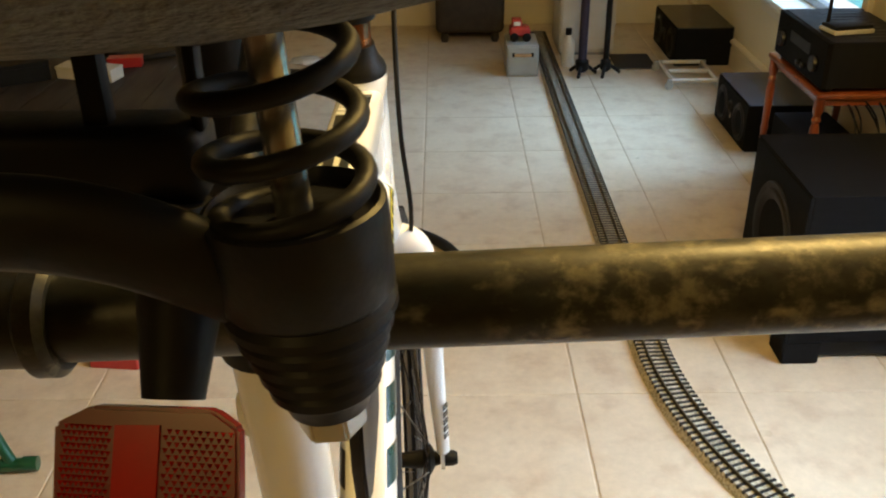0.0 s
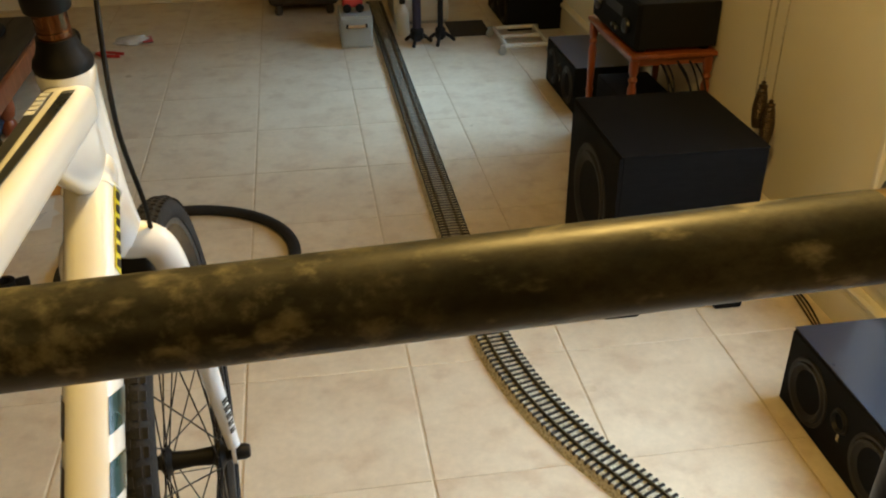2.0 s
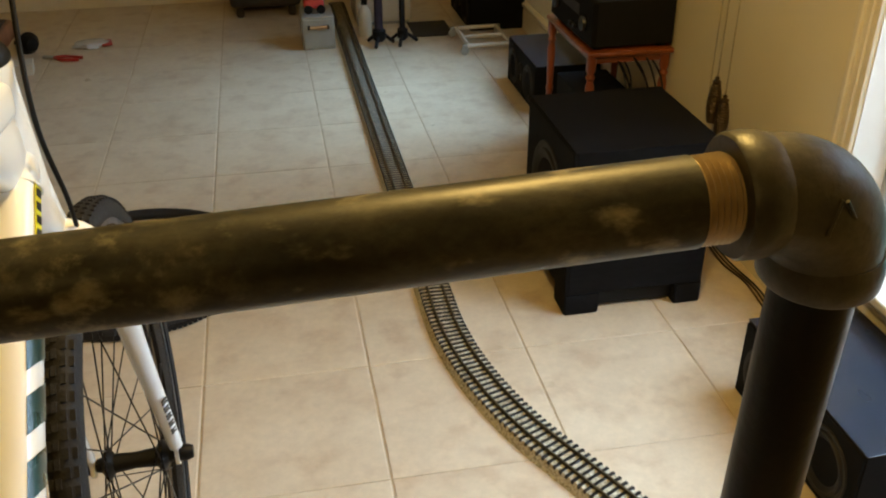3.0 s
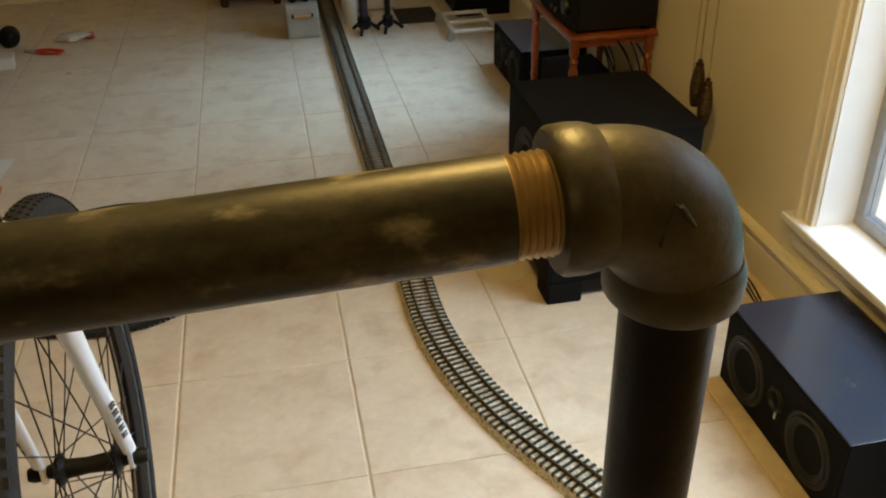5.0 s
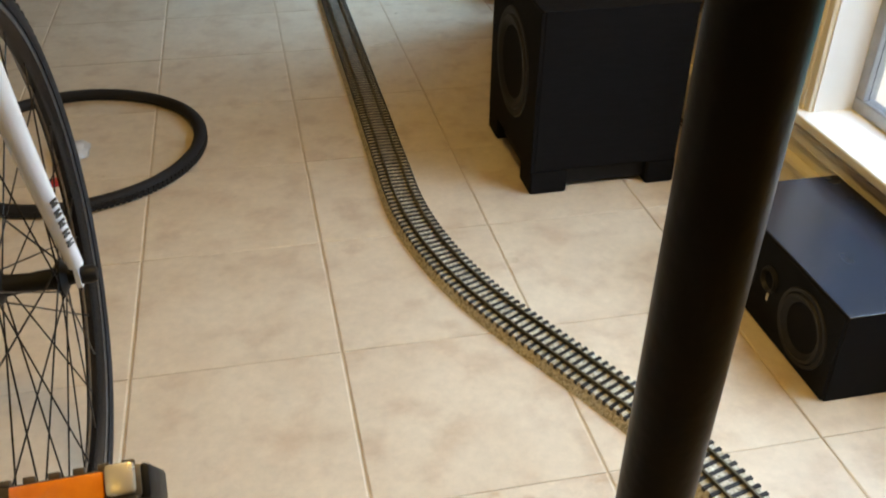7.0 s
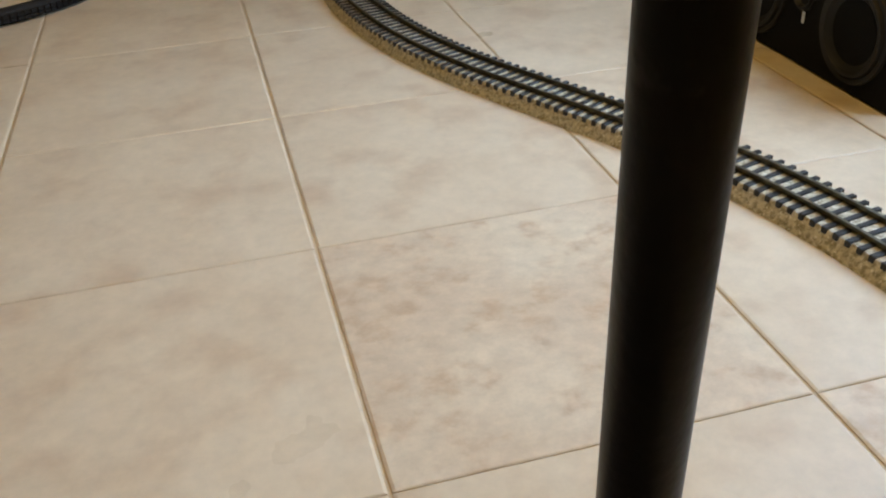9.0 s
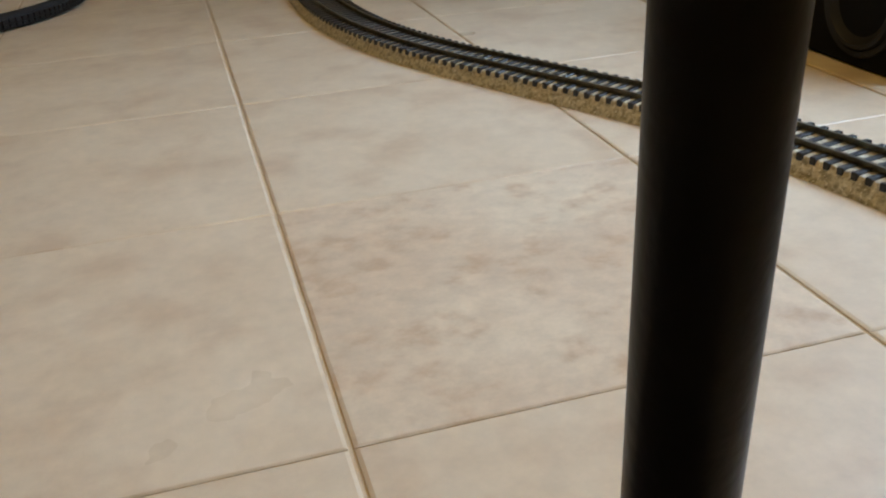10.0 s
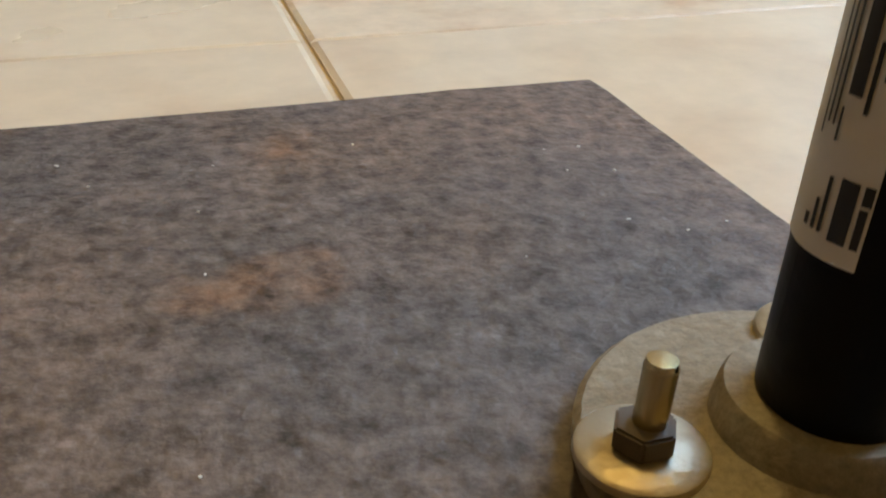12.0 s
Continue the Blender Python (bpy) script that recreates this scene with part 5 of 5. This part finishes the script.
def pole_stand(x, y, r, mat, label):
    s = thing("pole_stand", (x, y, 0), label, "stand", "pole stands")
    part("pole", tube(bmesh.new(), [(0, 0, 0.02), (0, 0, 0.60)], r, 20), mat, s)
    part("collar", lathe(bmesh.new(), [(0, 0.03), (r + 0.010, 0.03), (r + 0.013, 0.036), (r + 0.012, 0.075), (r, 0.085)], 24), M_BLACK, s)
    for k in range(3):
        q = radians(250 + 120 * k)
        d = Vector((math.cos(q), math.sin(q), 0))
        part("leg", tube(bmesh.new(), bez([d * r + Vector((0, 0, 0.055)), d * 0.045 + Vector((0, 0, 0.034)), d * 0.075 + Vector((0, 0, 0.010))], 5), 0.0088, 12), M_BLACK, s)
    return s


pole_stand(0.705, 4.33, 0.021, M_PURPLE, "thick dark violet pole stand on a black tripod foot")
pole_stand(0.822, 4.33, 0.014, M_BLACK, "thin black pole stand on a black tripod foot")
cb = thing("white_cabinet", (0.80, 4.78, 0), "off-white metal cabinet standing behind the pole stands", "cabinet")
part("body", box(bmesh.new(), (-0.17, -0.10, 0.015), (0.12, 0.20, 0.66), 0.006), M_OFFWHITE, cb, smooth=False)
cd = part("door", box(bmesh.new(), (-0.16, -0.108, 0.03), (0.11, -0.099, 0.65), 0.004), M_OFFWHITE, cb, smooth=False)
part("handle", tube(bmesh.new(), [(0.085, -0.122, 0.25), (0.085, -0.122, 0.36)], 0.005, 12), M_STEEL, cd)
part("plinth", box(bmesh.new(), (-0.16, -0.09, 0), (0.11, 0.19, 0.016)), M_GREYMETAL, cb, smooth=False)
bt = thing("white_bottle", (0.655, 4.50, 0), "white plastic spray bottle with a dark cap", "bottle")
part("body", lathe(bmesh.new(), [(0, 0), (0.030, 0), (0.034, 0.006), (0.034, 0.105), (0.028, 0.13), (0.013, 0.15), (0.013, 0.165), (0, 0.165)], 28), M_OFFWHITE, bt)
part("cap", lathe(bmesh.new(), [(0, 0.160), (0.015, 0.160), (0.016, 0.164), (0.016, 0.192), (0, 0.193)], 22), M_BLACK, bt)
tagged(part("floor_mat", box(bmesh.new(), (0.895, 4.42, 0), (1.10, 4.68, 0.006), 0.002), M_MAT, smooth=False), "dark ribbed rubber mat on the tiles", "mat")


def rolling_rack():
    r = thing("rolling_base", (1.105, 4.09, 0), "grey tubular rolling base with rubber castors", "rolling base")
    for y in (0.0, 0.15, 0.30):
        part("bar", tube(bmesh.new(), [(0, y, 0.045), (0.205, y, 0.045)], 0.010, 12), M_OFFWHITE, r)
    for x in (0.0, 0.205):
        part("bar", tube(bmesh.new(), [(x, 0, 0.045), (x, 0.30, 0.045)], 0.010, 12), M_OFFWHITE, r)
    for x, y in ((-0.02, 0.0), (-0.02, 0.30), (0.215, 0.0), (0.215, 0.30)):
        c = part("castor", lathe(bmesh.new(), [(0, -0.008), (0.016, -0.008), (0.020, -0.003), (0.020, 0.003), (0.016, 0.008), (0, 0.008)], 20, Matrix.Translation((x, y, 0.020)) @ pose(0, 0, 0, 90, 0, 0)), M_GREYMETAL, r)
        part("fork", box(bmesh.new(), (x - 0.010, y - 0.010, 0.030), (x + 0.012, y + 0.010, 0.052), 0.002), M_GREYMETAL, c)
    return r


rolling_rack()
# dark low chest beyond the drawer box
ch = thing("low_chest", (0.10, 5.05, 0), "dark low chest on short feet against the end wall", "chest")
part("body", box(bmesh.new(), (-0.12, -0.10, 0.05), (0.26, 0.28, 0.40), 0.03, 4), M_DARKWOOD, ch)
for x in (-0.07, 0.21):
    for y in (-0.07, 0.25):
        part("foot", lathe(bmesh.new(), [(0, 0), (0.018, 0), (0.024, 0.02), (0.018, 0.05), (0, 0.052)], 16, Matrix.Translation((x, y, 0))), M_DARKWOOD, ch)


# ---- the low table along the left ----
def low_table():
    t = thing("low_table", (0, 0, 0), "long low dark-topped table with red turned feet", "table")
    x0, x1, y0, y1, h = -2.35, -0.985, 2.50, 4.30, 0.235
    n = 9
    for i in range(n):
        a, b = x0 + (x1 - x0) * i / n, x0 + (x1 - x0) * (i + 1) / n
        part("plank", box(bmesh.new(), (a + 0.001, y0, h - 0.026), (b - 0.001, y1, h + 0.0006 * (i % 3)), 0.003), M_DARKWOOD, t, smooth=False)
    for lo, hi in (((x1 - 0.002, y0 - 0.01, h - 0.085), (x1 + 0.022, y1 + 0.01, h - 0.004)), ((x0 - 0.022, y0 - 0.01, h - 0.085), (x0 + 0.002, y1 + 0.01, h - 0.004)),
                   ((x0, y0 - 0.022, h - 0.085), (x1, y0 - 0.001, h - 0.004)), ((x0, y1 + 0.001, h - 0.085), (x1, y1 + 0.022, h - 0.004))):
        part("rail", box(bmesh.new(), lo, hi, 0.006, 3), M_REDWOOD, t)
    for x in (x0 + 0.02, x1 - 0.018):
        for y in (2.845, 3.455, 4.10):
            prof = [(0, 0), (0.024, 0), (0.030, 0.012), (0.032, 0.040), (0.026, 0.058), (0.020, 0.066), (0.030, 0.080), (0.036, 0.110), (0.034, 0.150), (0, 0.152)]
            part("foot", lathe(bmesh.new(), prof, 24, Matrix.Translation((x, y, 0))), M_REDWOOD, t)
    return t


low_table()


def clutter_box(name, at, size, turn, mat, label, category, lid=None, group=""):
    b = thing(name, at, label, category, group, rot=(0, 0, turn))
    w, l, h = size
    part("body", box(bmesh.new(), (-w / 2, -l / 2, 0), (w / 2, l / 2, h), 0.004), mat, b, smooth=False)
    part("lid", box(bmesh.new(), (-w / 2 - 0.002, -l / 2 - 0.002, h * 0.8), (w / 2 + 0.002, l / 2 + 0.002, h + 0.003), 0.003), lid or mat, b, smooth=False)
    return b


TZ = 0.2365
clutter_box("white_carton", (-1.62, 4.02, TZ), (0.20, 0.10, 0.07), 20, M_OFFWHITE, "white carton lying on the low table", "carton")
clutter_box("white_carton", (-1.45, 3.62, TZ), (0.26, 0.09, 0.05), -15, M_OFFWHITE, "long white carton on the low table", "carton")
clutter_box("red_case", (-1.35, 3.78, TZ), (0.14, 0.06, 0.04), 8, M_REDPLASTIC, "small red case on the low table", "case")
clutter_box("black_case", (-1.72, 3.60, TZ), (0.20, 0.12, 0.08), 30, M_BLACK, "black plastic case on the low table", "case")
# lime rubber glove
gl = thing("rubber_glove", (-1.80, 3.86, TZ), "lime yellow rubber glove lying spread on the low table", "glove", rot=(24, 0, -20))
bm = bmesh.new()
bmesh.ops.create_icosphere(bm, subdivisions=3, radius=0.05)
for v in bm.verts:
    v.co.z = v.co.z * 0.35 + 0.016
for k, (q, l) in enumerate(((150, 0.085), (118, 0.105), (92, 0.112), (66, 0.105), (28, 0.080))):
    d = Vector((math.cos(radians(q)), math.sin(radians(q)), 0))
    tube(bm, [d * 0.03 + Vector((0, 0, 0.016)), d * l * 0.8 + Vector((0, 0, 0.019)), d * l + Vector((0, 0, 0.018))], [0.013, 0.012, 0.006], 12)
part("glove_body", bm, M_LIME, gl)
bg = bmesh.new()
bmesh.ops.create_icosphere(bg, subdivisions=3, radius=1)
for v in bg.verts:
    k = 1 + 0.30 * noise.noise(v.co * 1.9 + Vector((0, 5, 0)))
    v.co = Vector((v.co.x * 0.09 * k, v.co.y * 0.13 * k, max(v.co.z, -0.7) * 0.06 * k + 0.042))
ob = part("cloth_bag", bg, M_BLUECLOTH)
ob.matrix_world = pose(-1.10, 3.50, 0, 0, 0, 15)
tagged(ob, "crumpled dull blue cloth bag under the low table", "bag")
clutter_box("white_carton", (-0.95, 4.24, 0), (0.10, 0.09, 0.05), 8, M_OFFWHITE, "small white carton on the tiles beside the table", "carton")
# dark hoop of inner tube on the table
tagged(part("inner_tube", tube(bmesh.new(), [Vector((-1.32 + 0.20 * math.cos(2 * math.pi * k / 48), 4.02 + 0.16 * math.sin(2 * math.pi * k / 48), TZ + 0.014 + 0.003 * math.sin(5 * math.pi * k / 24))) for k in range(48)], 0.0125, 10, closed=True), M_RUBBER), "black inner tube coiled on the low table", "inner tube")

# boxes and tools on the floor near the table
clutter_box("red_carton", (-0.84, 1.90, 0), (0.13, 0.07, 0.05), -6, M_REDPLASTIC, "small red carton on the tiles", "carton")
clutter_box("blue_white_carton", (-1.00, 1.96, 0), (0.14, 0.07, 0.03), 12, M_OFFWHITE, "flat white carton on the tiles", "carton", M_PURPLE)
pl = thing("pliers", (-0.84, 4.42, 0), "pliers with red handles lying on the tiles", "pliers", rot=(0, 0, 70))
part("jaw", box(bmesh.new(), (-0.012, 0.0, 0.004), (0.012, 0.06, 0.016), 0.004), M_GREYMETAL, pl)
for s in (-1, 1):
    part("handle", tube(bmesh.new(), bez([(s * 0.004, 0.0, 0.010), (s * 0.026, -0.05, 0.010), (s * 0.018, -0.13, 0.010)], 6), 0.0075, 12), M_REDPLASTIC, pl)
pk = thing("parts_bag", (-0.70, 4.60, 0), "clear bag of small parts with a red card on the tiles", "bag", rot=(0, 0, 12))
bm = bmesh.new()
bmesh.ops.create_icosphere(bm, subdivisions=3, radius=1)
for v in bm.verts:
    k = 1 + 0.35 * noise.noise(v.co * 2.1 + Vector((3, 0, 0)))
    v.co = Vector((v.co.x * 0.085 * k, v.co.y * 0.055 * k, max(v.co.z, -0.5) * 0.02 * k + 0.011))
part("bag", bm, M_CLEAR, pk)
part("card", box(bmesh.new(), (0.05, -0.05, 0.008), (0.10, 0.04, 0.016), 0.002), M_REDPLASTIC, pk)
wr = thing("work_light", (-0.98, 4.55, 0), "black work lamp lying on the tiles", "lamp", rot=(0, 0, 40))
part("head", lathe(bmesh.new(), [(0, 0), (0.05, 0.0), (0.055, 0.01), (0.03, 0.05), (0, 0.06)], 24, pose(0, 0, 0.05, 90, 0, 0)), M_BLACK, wr)
part("handle", tube(bmesh.new(), [(0, 0.0, 0.045), (0.02, 0.15, 0.018)], 0.014, 14), M_BLACK, wr)
# green folding stand
gs = thing("green_stand", (-0.99, 1.50, 0), "dark green tubular metal stand with rounded feet", "stand", rot=(0, 0, -8))
part("foot_bar", tube(bmesh.new(), [(-0.30, -0.075, 0.016), (0.080, -0.005, 0.016)], 0.016, 18), M_GREENPAINT, gs)
part("foot_cap", tube(bmesh.new(), [(0.070, -0.007, 0.018), (0.100, 0.0, 0.018)], [0.018, 0.0165], 18), M_GREENPAINT, gs)
part("upright", tube(bmesh.new(), [(0.045, -0.010, 0.022), (-0.14, 0.05, 0.42)], 0.0125, 18), M_GREENPAINT, gs)
part("upright", tube(bmesh.new(), [(-0.26, -0.065, 0.022), (-0.14, 0.05, 0.42)], 0.0125, 18), M_GREENPAINT, gs)

# ---- ceiling lamps, out of view; the rear one is added for the fill ----
for x, y in ((0.45, 0.78), (-0.7, -1.3)):
    cl = thing("unseen_ceiling_lamp", (x, y, HIGH), "unseen bare-bulb lamp added at the ceiling", "ceiling lamp", "ceiling lamps")
    part("rose", lathe(bmesh.new(), [(0, 0), (0.05, 0), (0.05, -0.02), (0, -0.03)], 28), M_OFFWHITE, cl)
    part("stem", tube(bmesh.new(), [(0, 0, -0.02), (0, 0, -0.36)], 0.006, 10), M_OFFWHITE, cl)

# ---- floor tiles ----
PITCH, GAP = 0.400, 0.0042
GX, GY = 0.340, 1.740


def tile_mesh(name, mat, w=PITCH - GAP, l=PITCH - 0.0014, u0=0.0, v0=0.0):
    bm = bmesh.new()
    bx, by = 0.0030, 0.0015
    lo = [(-w / 2, -l / 2), (w / 2, -l / 2), (w / 2, l / 2), (-w / 2, l / 2)]
    base = [bm.verts.new((x, y, -0.004)) for x, y in lo]
    mid = [bm.verts.new((x, y, -0.0012)) for x, y in lo]
    top = [bm.verts.new((x - math.copysign(bx, x), y - math.copysign(by, y), 0)) for x, y in lo]
    bm.faces.new(top)
    for p, q in ((base, mid), (mid, top)):
        for i in range(4):
            j = (i + 1) % 4
            bm.faces.new((p[i], p[j], q[j], q[i]))
    return mesh_of(name, bm, mat, False)


full = tile_mesh("tile", M_TILE)
worn = tile_mesh("tile_worn", M_STAIN)
random.seed(8)
ix0, ix1 = math.floor((LEFT_X - GX) / PITCH) + 1, math.floor((WALL_X - GX) / PITCH)
iy0, iy1 = math.floor((NEAR_Y - GY) / PITCH) + 1, math.floor((BACK_Y - GY) / PITCH)
for i in range(ix0, ix1 + 1):
    for j in range(iy0, iy1 + 1):
        cx, cy = GX + (i + 0.5) * PITCH, GY + (j + 0.5) * PITCH
        me = full
        if cx + PITCH / 2 > WALL_X:
            wide = WALL_X - (cx - PITCH / 2) - 0.004
            if wide < 0.03:
                continue
            me = tile_mesh("cut_tile", M_TILE, wide, PITCH - 0.0014)
            cx = cx - PITCH / 2 + wide / 2 + 0.002
            shared("tile", me, floor, pose(cx, cy, 0.0, random.uniform(-0.12, 0.12), random.uniform(-0.12, 0.12), 0))
            continue
        if cy + PITCH / 2 > BACK_Y:
            continue
        if (i, j) in ((0, -3), (1, -4)):
            me = worn
        shared("tile", me, floor, pose(cx, cy, 0.0, random.uniform(-0.02, 0.02), random.uniform(-0.02, 0.02), 0))
